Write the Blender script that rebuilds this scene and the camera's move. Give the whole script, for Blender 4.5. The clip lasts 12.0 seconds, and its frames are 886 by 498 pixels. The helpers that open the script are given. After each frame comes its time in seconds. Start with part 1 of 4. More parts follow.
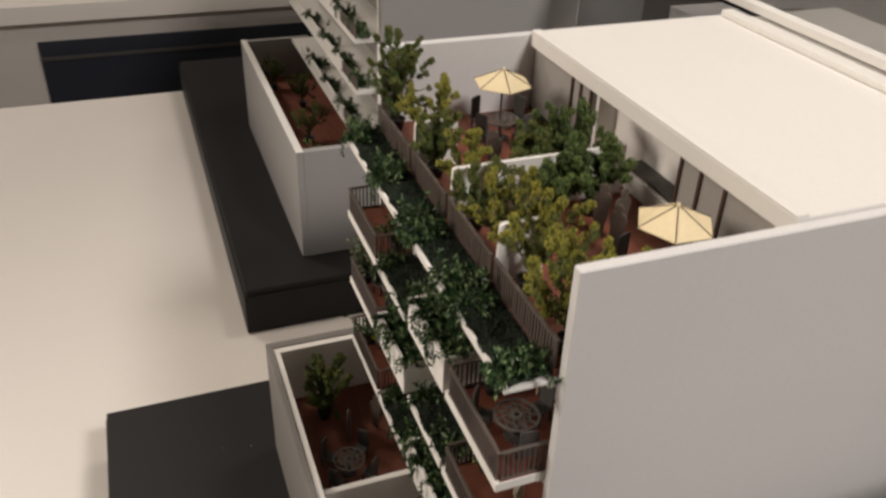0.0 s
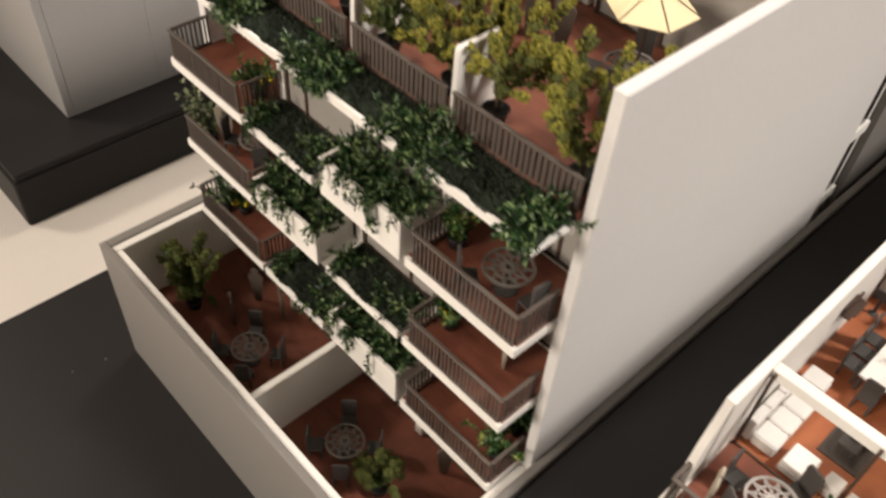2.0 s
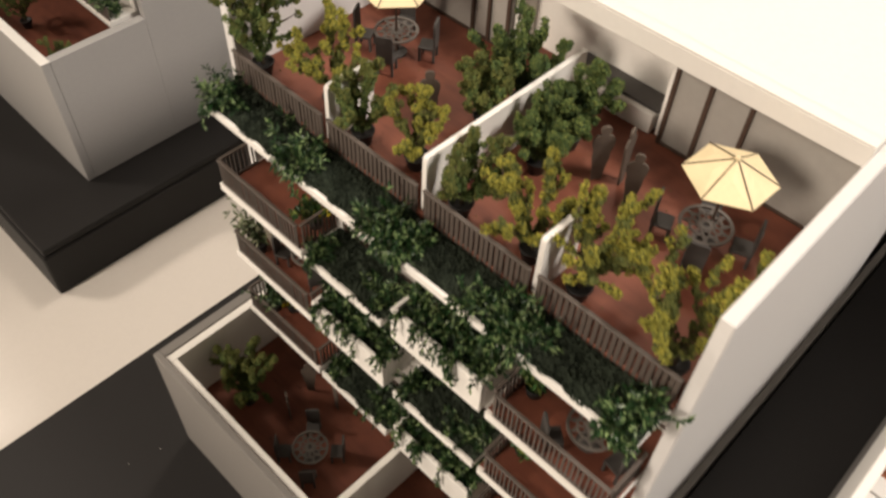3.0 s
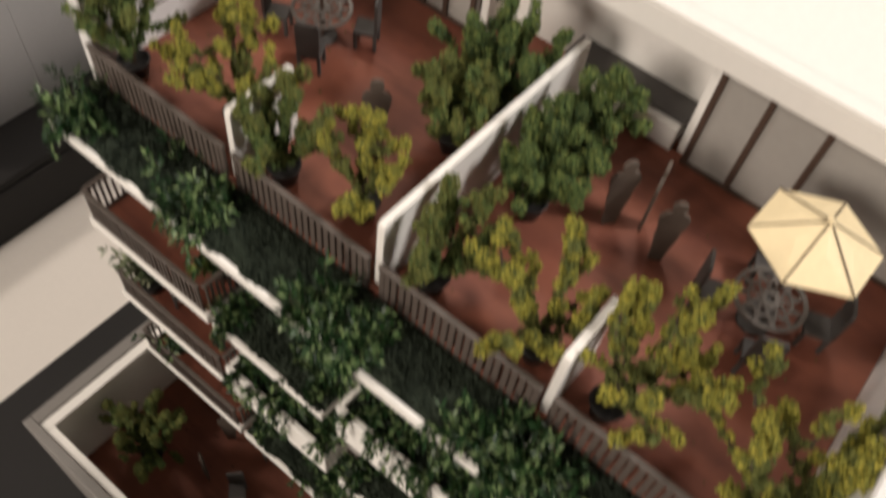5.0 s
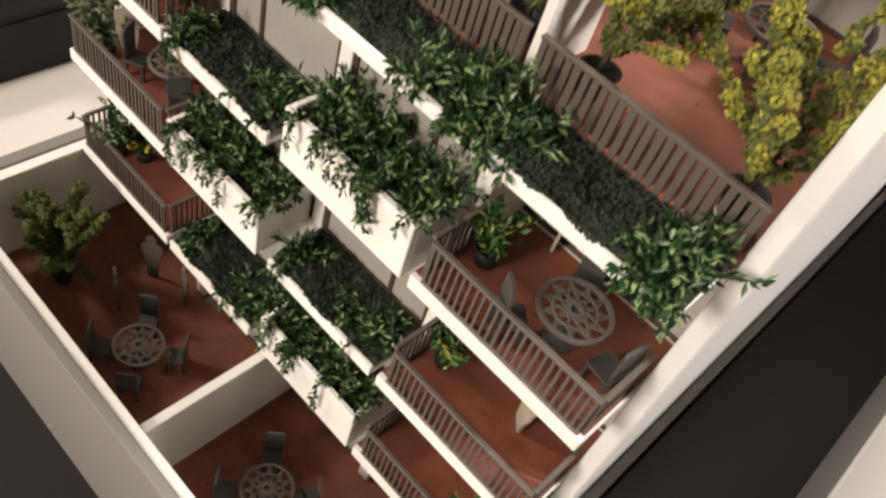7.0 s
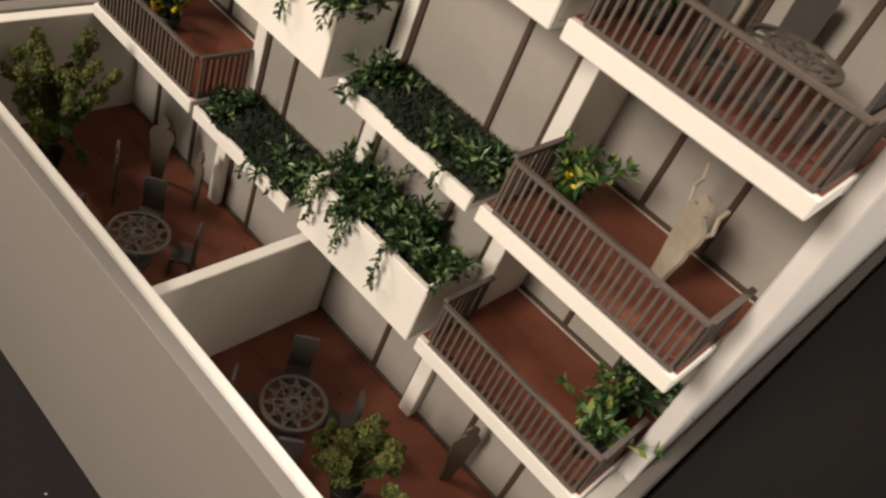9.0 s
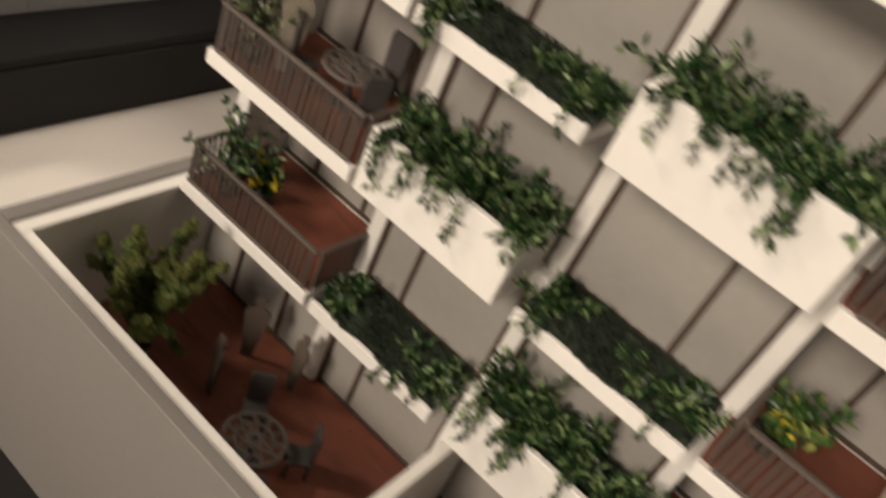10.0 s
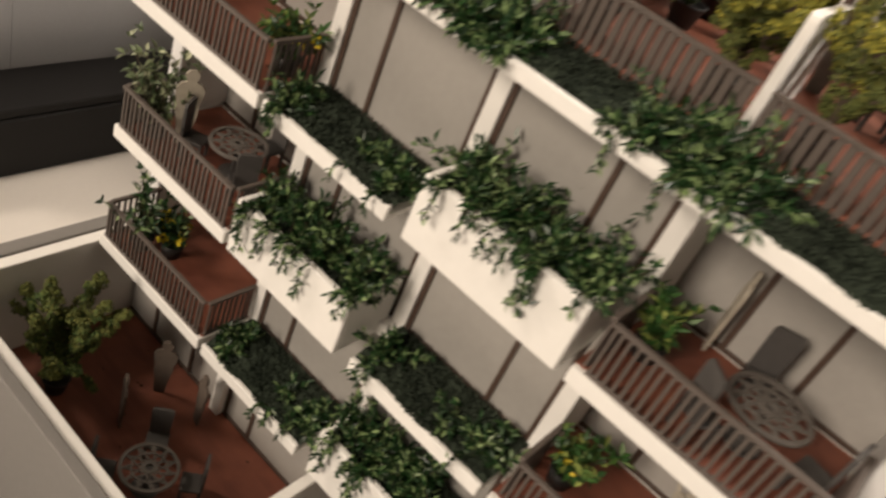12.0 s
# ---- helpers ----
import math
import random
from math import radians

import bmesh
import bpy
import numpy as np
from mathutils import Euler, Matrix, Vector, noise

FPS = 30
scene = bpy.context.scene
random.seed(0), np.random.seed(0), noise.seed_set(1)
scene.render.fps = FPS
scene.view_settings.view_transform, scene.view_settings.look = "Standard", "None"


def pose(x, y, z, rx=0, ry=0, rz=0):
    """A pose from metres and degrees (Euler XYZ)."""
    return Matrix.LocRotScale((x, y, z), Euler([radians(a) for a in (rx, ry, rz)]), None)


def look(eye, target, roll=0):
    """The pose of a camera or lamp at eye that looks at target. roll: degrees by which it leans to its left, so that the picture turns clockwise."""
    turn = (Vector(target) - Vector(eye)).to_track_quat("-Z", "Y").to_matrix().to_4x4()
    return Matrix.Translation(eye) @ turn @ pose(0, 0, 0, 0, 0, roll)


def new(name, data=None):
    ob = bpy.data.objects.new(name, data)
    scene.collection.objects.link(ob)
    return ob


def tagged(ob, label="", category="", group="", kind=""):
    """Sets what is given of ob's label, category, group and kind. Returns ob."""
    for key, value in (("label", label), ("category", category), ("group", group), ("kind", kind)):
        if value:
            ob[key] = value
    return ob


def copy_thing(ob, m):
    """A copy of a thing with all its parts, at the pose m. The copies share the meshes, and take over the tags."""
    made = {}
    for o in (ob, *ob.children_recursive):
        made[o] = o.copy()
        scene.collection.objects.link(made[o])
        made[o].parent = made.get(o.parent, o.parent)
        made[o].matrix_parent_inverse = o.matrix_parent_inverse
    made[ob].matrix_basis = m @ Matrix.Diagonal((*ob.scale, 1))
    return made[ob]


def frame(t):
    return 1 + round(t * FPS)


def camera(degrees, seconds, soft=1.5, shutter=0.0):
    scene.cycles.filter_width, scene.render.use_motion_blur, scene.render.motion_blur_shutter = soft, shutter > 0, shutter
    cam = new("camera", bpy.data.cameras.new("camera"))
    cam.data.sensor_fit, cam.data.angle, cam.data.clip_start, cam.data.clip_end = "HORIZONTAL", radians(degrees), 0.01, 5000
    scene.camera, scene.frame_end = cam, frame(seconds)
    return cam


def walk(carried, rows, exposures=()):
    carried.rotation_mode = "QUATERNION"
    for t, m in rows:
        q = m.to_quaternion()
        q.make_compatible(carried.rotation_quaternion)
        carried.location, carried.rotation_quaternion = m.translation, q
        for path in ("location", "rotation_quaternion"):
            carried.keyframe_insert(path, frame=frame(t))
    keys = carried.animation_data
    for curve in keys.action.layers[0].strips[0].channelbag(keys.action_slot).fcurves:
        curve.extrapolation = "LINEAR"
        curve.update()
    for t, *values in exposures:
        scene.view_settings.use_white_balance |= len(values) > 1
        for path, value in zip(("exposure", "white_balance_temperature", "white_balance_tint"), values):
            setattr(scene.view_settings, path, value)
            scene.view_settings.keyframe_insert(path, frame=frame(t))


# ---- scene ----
cam = camera(56.5, 12.0, soft=2.5, shutter=0.5)
PATH = [
    (0, (0.009, 0.008, 0.638), (0.627, 1.58, -0.434), 2.2),
    (0.5, (-0.016, 0.021, 0.605), (0.782, 1.483, -0.502), 4.4),
    (1, (-0.027, 0.052, 0.58), (0.999, 1.231, -0.668), 7.7),
    (1.5, (-0.039, 0.083, 0.575), (0.993, 1.136, -0.776), 6.6),
    (2, (-0.04, 0.134, 0.607), (0.962, 1.097, -0.832), 4.7),
    (2.5, (-0.044, 0.17, 0.641), (0.932, 1.086, -0.844), 3.4),
    (3, (-0.021, 0.218, 0.675), (0.933, 1.086, -0.853), 2.8),
    (4.8, (0.068, 0.32, 0.644), (1.013, 0.937, -1.008), 7.2),
    (5, (0.056, 0.311, 0.625), (1.02, 0.91, -1.022), 8.9),
    (5.5, (0.034, 0.29, 0.587), (1.037, 0.883, -1.039), 12.4),
    (6, (0.016, 0.272, 0.567), (1.069, 0.878, -1.022), 15.2),
    (6.5, (0.007, 0.254, 0.547), (1.109, 0.889, -0.997), 17.9),
    (8.5, (-0.021, 0.237, 0.427), (1.29, 1.0, -0.877), 23.6),
    (9, (-0.033, 0.241, 0.397), (1.328, 1.003, -0.855), 24.4),
    (9.5, (-0.039, 0.275, 0.391), (1.39, 0.956, -0.832), 25.8),
    (10, (-0.049, 0.344, 0.411), (1.424, 1.007, -0.768), 25.5),
    (10.5, (-0.059, 0.383, 0.415), (1.451, 1.028, -0.726), 25.7),
    (11, (-0.055, 0.373, 0.418), (1.459, 1.007, -0.724), 26.0),
    (11.5, (-0.048, 0.336, 0.435), (1.442, 1.009, -0.717), 25.2),
    (12, (-0.037, 0.293, 0.463), (1.42, 1.039, -0.685), 24.4),
]
walk(cam, [(t, look(eye, target, roll)) for t, eye, target, roll in PATH],
     exposures=[(0, -0.52, 6500, 10), (0.5, -0.68, 6517, 10), (1.0, -0.48, 6533, 10), (1.5, -0.22, 6550, 10), (2.0, 0.05, 6750, 10), (2.5, 0.06, 6950, 10), (3.0, -0.05, 6900, 10), (5.0, -0.24, 6500, 10), (5.5, 0.28, 6500, 10), (6.0, 0.45, 6500, 10), (6.5, 0.45, 6500, 10), (8.5, 0.25, 6950, 10), (9.0, 0.12, 6950, 10), (10.0, -0.05, 6950, 10), (11.0, -0.17, 6950, 10), (12.0, 0.0, 6950, 10)])

# ---- world and lamps ----
S = 0.02  # the model is at 1:50; plans below are in metres of the house
world = bpy.data.worlds.new("hall_air")
world.use_nodes = True
world.node_tree.nodes["Background"].inputs[0].default_value = (1.0, 0.9, 0.8, 1)
world.node_tree.nodes["Background"].inputs[1].default_value = 0.02
scene.world = world


def ceiling_lamp(x, y, z, tx, ty, tz, size, watts, colour=(1.0, 0.86, 0.72)):
    data = bpy.data.lights.new("gallery_lamp", "AREA")
    data.shape, data.size, data.energy, data.color = "DISK", size, watts, colour
    ob = new("gallery_lamp", data)
    ob.matrix_world = look((x * S, y * S, z * S), (tx * S, ty * S, tz * S))
    return ob


WARM = (1.0, 0.88, 0.77)
ceiling_lamp(52, 44, 100, 18, 26, 20, 0.30, 11.0, WARM)
ceiling_lamp(-48, 112, 104, -2, 54, 2, 0.40, 26.0, WARM)
ceiling_lamp(46, -52, 107, 16, 10, 14, 0.50, 60.0, (1.0, 0.93, 0.88))
key = bpy.data.lights.new("gallery_spot", "SPOT")  # the spotlight on the stepped front
key.energy, key.color, key.spot_size, key.spot_blend, key.shadow_soft_size = 325.0, WARM, radians(33), 0.85, 0.45
new("gallery_spot", key).matrix_world = look((-124 * S, 40 * S, 86 * S), (8 * S, 19 * S, 15 * S))

# ---- materials ----


def material(name, colour, rough=0.6, metal=0.0, scale=300.0, vary=0.12, bump=0.15, second=None, depth=0.0006, spec=0.4, stain=6.0):
    """A painted, printed or natural surface with fine grain and wide, faint unevenness."""
    m = bpy.data.materials.new(name)
    m.use_nodes = True
    nt = m.node_tree
    b = nt.nodes["Principled BSDF"]
    b.inputs["Roughness"].default_value, b.inputs["Metallic"].default_value = rough, metal
    b.inputs["Specular IOR Level"].default_value = spec
    tc = nt.nodes.new("ShaderNodeTexCoord")
    fine, wide = nt.nodes.new("ShaderNodeTexNoise"), nt.nodes.new("ShaderNodeTexNoise")
    fine.inputs["Scale"].default_value, fine.inputs["Detail"].default_value = scale, 4
    wide.inputs["Scale"].default_value, wide.inputs["Detail"].default_value = stain, 3
    mix, add = nt.nodes.new("ShaderNodeMix"), nt.nodes.new("ShaderNodeMath")
    mix.data_type = "RGBA"
    for n in (fine, wide):
        nt.links.new(tc.outputs["Object"], n.inputs["Vector"])
    add.operation = "MULTIPLY_ADD"
    add.inputs[1].default_value = 0.5
    half = nt.nodes.new("ShaderNodeMath")
    half.operation = "MULTIPLY"
    half.inputs[1].default_value = 0.5
    nt.links.new(wide.outputs["Fac"], half.inputs[0])
    nt.links.new(fine.outputs["Fac"], add.inputs[0])
    nt.links.new(half.outputs[0], add.inputs[2])
    ramp = nt.nodes.new("ShaderNodeMapRange")
    ramp.inputs[1].default_value, ramp.inputs[2].default_value = 0.32, 0.68
    nt.links.new(add.outputs[0], ramp.inputs[0])
    nt.links.new(ramp.outputs[0], mix.inputs[0])
    dark = second or tuple(c * (1 - vary) for c in colour)
    mix.inputs[6].default_value, mix.inputs[7].default_value = (*dark, 1), (*colour, 1)
    nt.links.new(mix.outputs[2], b.inputs["Base Color"])
    bm_ = nt.nodes.new("ShaderNodeBump")
    bm_.inputs["Strength"].default_value, bm_.inputs["Distance"].default_value = bump, depth
    nt.links.new(fine.outputs["Fac"], bm_.inputs["Height"])
    nt.links.new(bm_.outputs[0], b.inputs["Normal"])
    return m


def leafy(name, dark, mid, tip, rough=0.55):
    """Leaves that differ one from the other."""
    m = material(name, mid, rough, second=dark, scale=160, bump=0.1, depth=0.0003)
    nt = m.node_tree
    geo, ramp = nt.nodes.new("ShaderNodeNewGeometry"), nt.nodes.new("ShaderNodeValToRGB")
    ramp.color_ramp.elements[0].color, ramp.color_ramp.elements[1].color = (*dark, 1), (*tip, 1)
    ramp.color_ramp.elements[1].position = 0.97
    e = ramp.color_ramp.elements.new(0.6)
    e.color = (*mid, 1)
    nt.links.new(geo.outputs["Random Per Island"], ramp.inputs[0])
    nt.links.new(ramp.outputs[0], nt.nodes["Principled BSDF"].inputs["Base Color"])
    return m


WHITE = material("white_card", (0.80, 0.78, 0.74), 0.62, vary=0.05, bump=0.12, spec=0.3)
# the neighbour's white walls, greyed in colour for the weaker light on them
NBWALL = material("dimmed_white_board", (0.37, 0.362, 0.354), 0.5, vary=0.06, bump=0.1, spec=0.35, stain=4)
WALLW = material("painted_board", (0.74, 0.73, 0.72), 0.45, vary=0.06, bump=0.1, spec=0.4, stain=4)
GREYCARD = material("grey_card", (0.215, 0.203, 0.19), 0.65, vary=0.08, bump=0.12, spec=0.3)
PANEL = material("frosted_panel", (0.34, 0.322, 0.296), 0.42, vary=0.10, bump=0.05, spec=0.45, stain=14)
BROWN = material("brown_strip", (0.075, 0.045, 0.032), 0.55, vary=0.3, bump=0.2)
RAIL = material("brown_grey_plastic", (0.112, 0.09, 0.077), 0.5, vary=0.2, bump=0.15)
TERRA = material("terracotta_print", (0.225, 0.073, 0.041), 0.6, second=(0.16, 0.05, 0.031), scale=120, bump=0.1, stain=25)
TERRA2 = material("orange_floor_print", (0.42, 0.145, 0.062), 0.5, second=(0.33, 0.10, 0.042), scale=120, bump=0.1, stain=25)


def streaks(m, dark, along=(26, 4.5, 26), strength=0.5):
    """Fine printed streaks along the boards of a floor."""
    nt = m.node_tree
    b = nt.nodes["Principled BSDF"]
    tc, mp, ns, mr, mix = (nt.nodes.new("ShaderNode" + k) for k in ("TexCoord", "Mapping", "TexNoise", "MapRange", "Mix"))
    mp.inputs["Scale"].default_value = tuple(a / S / 10 for a in along)
    ns.inputs["Scale"].default_value, ns.inputs["Detail"].default_value = 1.0, 3
    mr.inputs[1].default_value, mr.inputs[2].default_value, mr.inputs[4].default_value = 0.52, 0.66, strength
    mix.data_type = "RGBA"
    old = b.inputs["Base Color"].links[0].from_socket
    nt.links.new(tc.outputs["Object"], mp.inputs["Vector"])
    nt.links.new(mp.outputs[0], ns.inputs["Vector"])
    nt.links.new(ns.outputs["Fac"], mr.inputs[0])
    nt.links.new(mr.outputs[0], mix.inputs[0])
    nt.links.new(old, mix.inputs[6])
    mix.inputs[7].default_value = (*dark, 1)
    nt.links.new(mix.outputs[2], b.inputs["Base Color"])


streaks(TERRA, (0.115, 0.032, 0.02))
ASPHALT = material("dark_base_paint", (0.015, 0.0139, 0.0137), 0.55, vary=0.25, bump=0.3, scale=900, spec=0.3, stain=3)
TABLE = material("white_laminate", (0.78, 0.74, 0.69), 0.4, vary=0.04, bump=0.04, spec=0.45)
SOIL = material("planter_moss", (0.042, 0.055, 0.038), 0.95, second=(0.010, 0.014, 0.010), scale=420, bump=0.9, depth=0.002, spec=0.15, stain=60)
# the palest leaf colour paints in the whitish glints of glossy leaves
LEAF = leafy("trailing_leaf", (0.006, 0.021, 0.006), (0.016, 0.055, 0.014), (0.24, 0.33, 0.14), 0.38)
LEAF2 = leafy("bright_leaf", (0.014, 0.046, 0.012), (0.038, 0.105, 0.022), (0.26, 0.30, 0.08), 0.45)
LEAFP = leafy("pale_leaf", (0.04, 0.07, 0.03), (0.16, 0.20, 0.10), (0.50, 0.52, 0.36), 0.45)
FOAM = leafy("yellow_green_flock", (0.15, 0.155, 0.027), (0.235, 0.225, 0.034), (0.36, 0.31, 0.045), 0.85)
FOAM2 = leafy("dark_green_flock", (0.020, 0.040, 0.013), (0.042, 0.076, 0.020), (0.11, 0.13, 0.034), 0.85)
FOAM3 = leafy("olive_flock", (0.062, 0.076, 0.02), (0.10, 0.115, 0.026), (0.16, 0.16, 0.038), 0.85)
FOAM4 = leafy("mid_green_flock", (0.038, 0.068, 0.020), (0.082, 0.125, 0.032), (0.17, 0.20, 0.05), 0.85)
YELLOW = material("yellow_petal", (0.70, 0.55, 0.03), 0.6, vary=0.2)
WOOD = material("twig", (0.06, 0.04, 0.025), 0.8, vary=0.3, bump=0.4)
POT = material("black_pot", (0.022, 0.021, 0.02), 0.5, vary=0.3)
CHAIR = material("dark_grey_card", (0.072, 0.066, 0.062), 0.6, vary=0.2)
LATTICE = material("grey_lattice", (0.14, 0.124, 0.11), 0.5, vary=0.2)
LATTICEW = material("pale_lattice", (0.48, 0.45, 0.43), 0.5, vary=0.15)
CLOTH = material("cream_canopy", (0.80, 0.67, 0.42), 0.6, vary=0.1, bump=0.2)
FIGGREY = material("grey_cutout", (0.11, 0.085, 0.068), 0.7, vary=0.25)
FIGPALE = material("pale_cutout", (0.46, 0.41, 0.33), 0.7, vary=0.25)
SOFA = material("white_upholstery", (0.76, 0.74, 0.71), 0.8, vary=0.06, bump=0.2)
DARKGLASS = material("dark_window", (0.018, 0.017, 0.018), 0.15, vary=0.2, bump=0.02)
SCREEN = material("dark_blue_panel", (0.030, 0.035, 0.048), 0.25, vary=0.15, bump=0.02)
HALLWALL = material("hall_wall", (0.62, 0.58, 0.54), 0.7, vary=0.05, scale=60, stain=1)
HALLFLOOR = material("hall_floor", (0.22, 0.20, 0.18), 0.5, vary=0.15, scale=40, stain=1)
FLOWER = material("orange_flower", (0.75, 0.16, 0.05), 0.7, vary=0.3)
RUG = material("grey_rug", (0.10, 0.085, 0.075), 0.9, vary=0.3, bump=0.4)
BLUE = material("pale_blue_sheet", (0.42, 0.58, 0.72), 0.5, vary=0.1)
CLEAR = bpy.data.materials.new("clear_acrylic")
CLEAR.use_nodes = True
pb = CLEAR.node_tree.nodes["Principled BSDF"]
pb.inputs["Transmission Weight"].default_value, pb.inputs["Roughness"].default_value, pb.inputs["IOR"].default_value = 1.0, 0.03, 1.45

# ---- mesh tools ----


class Shape:
    """Collects vertices and faces, in metres of the house."""

    def __init__(self):
        self.v, self.f = [], []

    def add(self, verts, faces):
        n = len(self.v)
        self.v.extend(tuple(p) for p in verts)
        self.f.extend(tuple(n + i for i in f) for f in faces)
        return self

    def box(self, x0, x1, y0, y1, z0, z1, c=0.02):
        """A box with bevelled edges."""
        ctr = ((x0 + x1) / 2, (y0 + y1) / 2, (z0 + z1) / 2)
        h = (abs(x1 - x0) / 2, abs(y1 - y0) / 2, abs(z1 - z0) / 2)
        c = min(c, 0.3 * min(h))
        verts, idx = [], {}
        for s in [(a, b, d) for a in (-1, 1) for b in (-1, 1) for d in (-1, 1)]:
            for ax in range(3):
                idx[s, ax] = len(verts)
                verts.append(tuple(ctr[i] + s[i] * (h[i] if i == ax else h[i] - c) for i in range(3)))
        faces = []

        def put(loop):
            p = [Vector(verts[i]) - Vector(ctr) for i in loop]
            nrm = (p[1] - p[0]).cross(p[2] - p[0])
            faces.append(loop if nrm.dot(sum(p, Vector())) > 0 else loop[::-1])

        def sg(ax, a, o1, b, o2, d):
            s = [0, 0, 0]
            s[ax], s[o1], s[o2] = a, b, d
            return tuple(s)
        for ax in range(3):
            o1, o2 = (ax + 1) % 3, (ax + 2) % 3
            for a in (-1, 1):
                put([idx[sg(ax, a, o1, b, o2, d), ax] for b, d in ((-1, -1), (1, -1), (1, 1), (-1, 1))])
            for b in (-1, 1):
                for d in (-1, 1):
                    lo, hi = sg(ax, -1, o1, b, o2, d), sg(ax, 1, o1, b, o2, d)
                    put([idx[lo, o1], idx[hi, o1], idx[hi, o2], idx[lo, o2]])
        for s in [(a, b, d) for a in (-1, 1) for b in (-1, 1) for d in (-1, 1)]:
            put([idx[s, 0], idx[s, 1], idx[s, 2]])
        return self.add(verts, faces)

    def tube(self, pts, radii, n=6, cap=True):
        """A round bar along points."""
        pts = [Vector(p) for p in pts]
        verts, faces = [], []
        for i, p in enumerate(pts):
            d = (pts[min(i + 1, len(pts) - 1)] - pts[max(i - 1, 0)]).normalized()
            u = d.orthogonal().normalized()
            w = d.cross(u)
            r = radii[i] if isinstance(radii, (list, tuple)) else radii
            verts += [p + r * (math.cos(2 * math.pi * k / n) * u + math.sin(2 * math.pi * k / n) * w) for k in range(n)]
        for i in range(len(pts) - 1):
            faces += [(i * n + k, i * n + (k + 1) % n, (i + 1) * n + (k + 1) % n, (i + 1) * n + k) for k in range(n)]
        if cap:
            faces += [tuple(range(n))[::-1], tuple((len(pts) - 1) * n + k for k in range(n))]
        return self.add(verts, faces)

    def lathe(self, profile, n=16, at=(0, 0, 0)):
        verts = [(at[0] + r * math.cos(2 * math.pi * k / n), at[1] + r * math.sin(2 * math.pi * k / n), at[2] + z) for r, z in profile for k in range(n)]
        faces = [(i * n + k, i * n + (k + 1) % n, (i + 1) * n + (k + 1) % n, (i + 1) * n + k) for i in range(len(profile) - 1) for k in range(n)]
        return self.add(verts, faces)

    def plate(self, outline, y0, y1):
        """An outline in x and z, given a thickness along y."""
        n = len(outline)
        verts = [(x, y0, z) for x, z in outline] + [(x, y1, z) for x, z in outline]
        faces = [tuple(range(n)), tuple(range(2 * n - 1, n - 1, -1))] + [(i, i + n, (i + 1) % n + n, (i + 1) % n) for i in range(n)]
        return self.add(verts, faces)

    def leaves(self, centres, ways, ups, length, width):
        """Pointed leaves with a fold, one by one."""
        c, d, u = (np.asarray(a, float) for a in (centres, ways, ups))
        d /= np.linalg.norm(d, axis=1, keepdims=True) + 1e-9
        s = np.cross(d, u)
        s /= np.linalg.norm(s, axis=1, keepdims=True) + 1e-9
        nrm = np.cross(s, d)
        ln, wd = np.asarray(length).reshape(-1, 1), np.asarray(width).reshape(-1, 1)
        quad = np.stack([c, c + d * ln * 0.5 + s * wd * 0.5 + nrm * wd * 0.2, c + d * ln - nrm * ln * 0.12, c + d * ln * 0.5 - s * wd * 0.5 + nrm * wd * 0.2], 1)
        n = len(self.v)
        self.v.extend(map(tuple, quad.reshape(-1, 3).tolist()))
        for i in range(len(c)):
            k = n + 4 * i
            self.f += [(k, k + 1, k + 2), (k, k + 2, k + 3)]
        return self

    def crumbs(self, centres, sizes, rng, four=False):
        """Small uneven grains, with six corners or four."""
        if four:
            base = np.array([(1, 1, 1), (-1, -1, 1), (-1, 1, -1), (1, -1, -1)], float) * 0.75
            tri = np.array([(0, 2, 1), (0, 1, 3), (0, 3, 2), (1, 2, 3)])
        else:
            base = np.array([(1, 0, 0), (-1, 0, 0), (0, 1, 0), (0, -1, 0), (0, 0, 1), (0, 0, -1)], float)
            tri = np.array([(0, 2, 4), (2, 1, 4), (1, 3, 4), (3, 0, 4), (2, 0, 5), (1, 2, 5), (3, 1, 5), (0, 3, 5)])
        c, r = np.asarray(centres, float), np.asarray(sizes, float)
        m, k = len(c), len(base)
        if not m:
            return self
        a = rng.uniform(0, 2 * math.pi, m)
        spin = np.zeros((m, 3, 3))
        spin[:, 0, 0], spin[:, 0, 1], spin[:, 1, 0], spin[:, 1, 1], spin[:, 2, 2] = np.cos(a), -np.sin(a), np.sin(a), np.cos(a), 1
        q = np.einsum("mij,kj->mki", spin, base) * (r[:, None] * rng.uniform(0.6, 1.35, (m, k)))[:, :, None]
        q += rng.normal(0, 0.18, (m, k, 3)) * r[:, None, None] + c[:, None, :]
        n = len(self.v)
        self.v.extend(map(tuple, q.reshape(-1, 3).tolist()))
        self.f.extend(map(tuple, (tri[None] + (n + k * np.arange(m))[:, None, None]).reshape(-1, 3).tolist()))
        return self

    def mesh(self, name, mat, smooth=False):
        me = bpy.data.meshes.new(name)
        me.from_pydata((np.array(self.v) * S).tolist(), [], self.f)
        me.materials.append(mat)
        if smooth:
            me.polygons.foreach_set("use_smooth", [True] * len(me.polygons))
        me.update()
        return me


def part(name, shape, mat, parent=None, label="", smooth=False, at=None):
    """One mesh object under a thing or a part; the shape may be a mesh made before."""
    me = shape if isinstance(shape, bpy.types.Mesh) else shape.mesh(name, mat, smooth)
    ob = new(name, me)
    if parent is not None:
        ob.parent = parent
    if at is not None:
        ob.matrix_basis = at
    if label:
        tagged(ob, label)
    return ob


def thing(name, x, y, z, label, category, group="", kind="", turn=0):
    ob = new(name)
    ob.empty_display_size = 0.01
    ob.matrix_basis = pose(x * S, y * S, z * S, 0, 0, turn)
    return tagged(ob, label, category, group, kind)


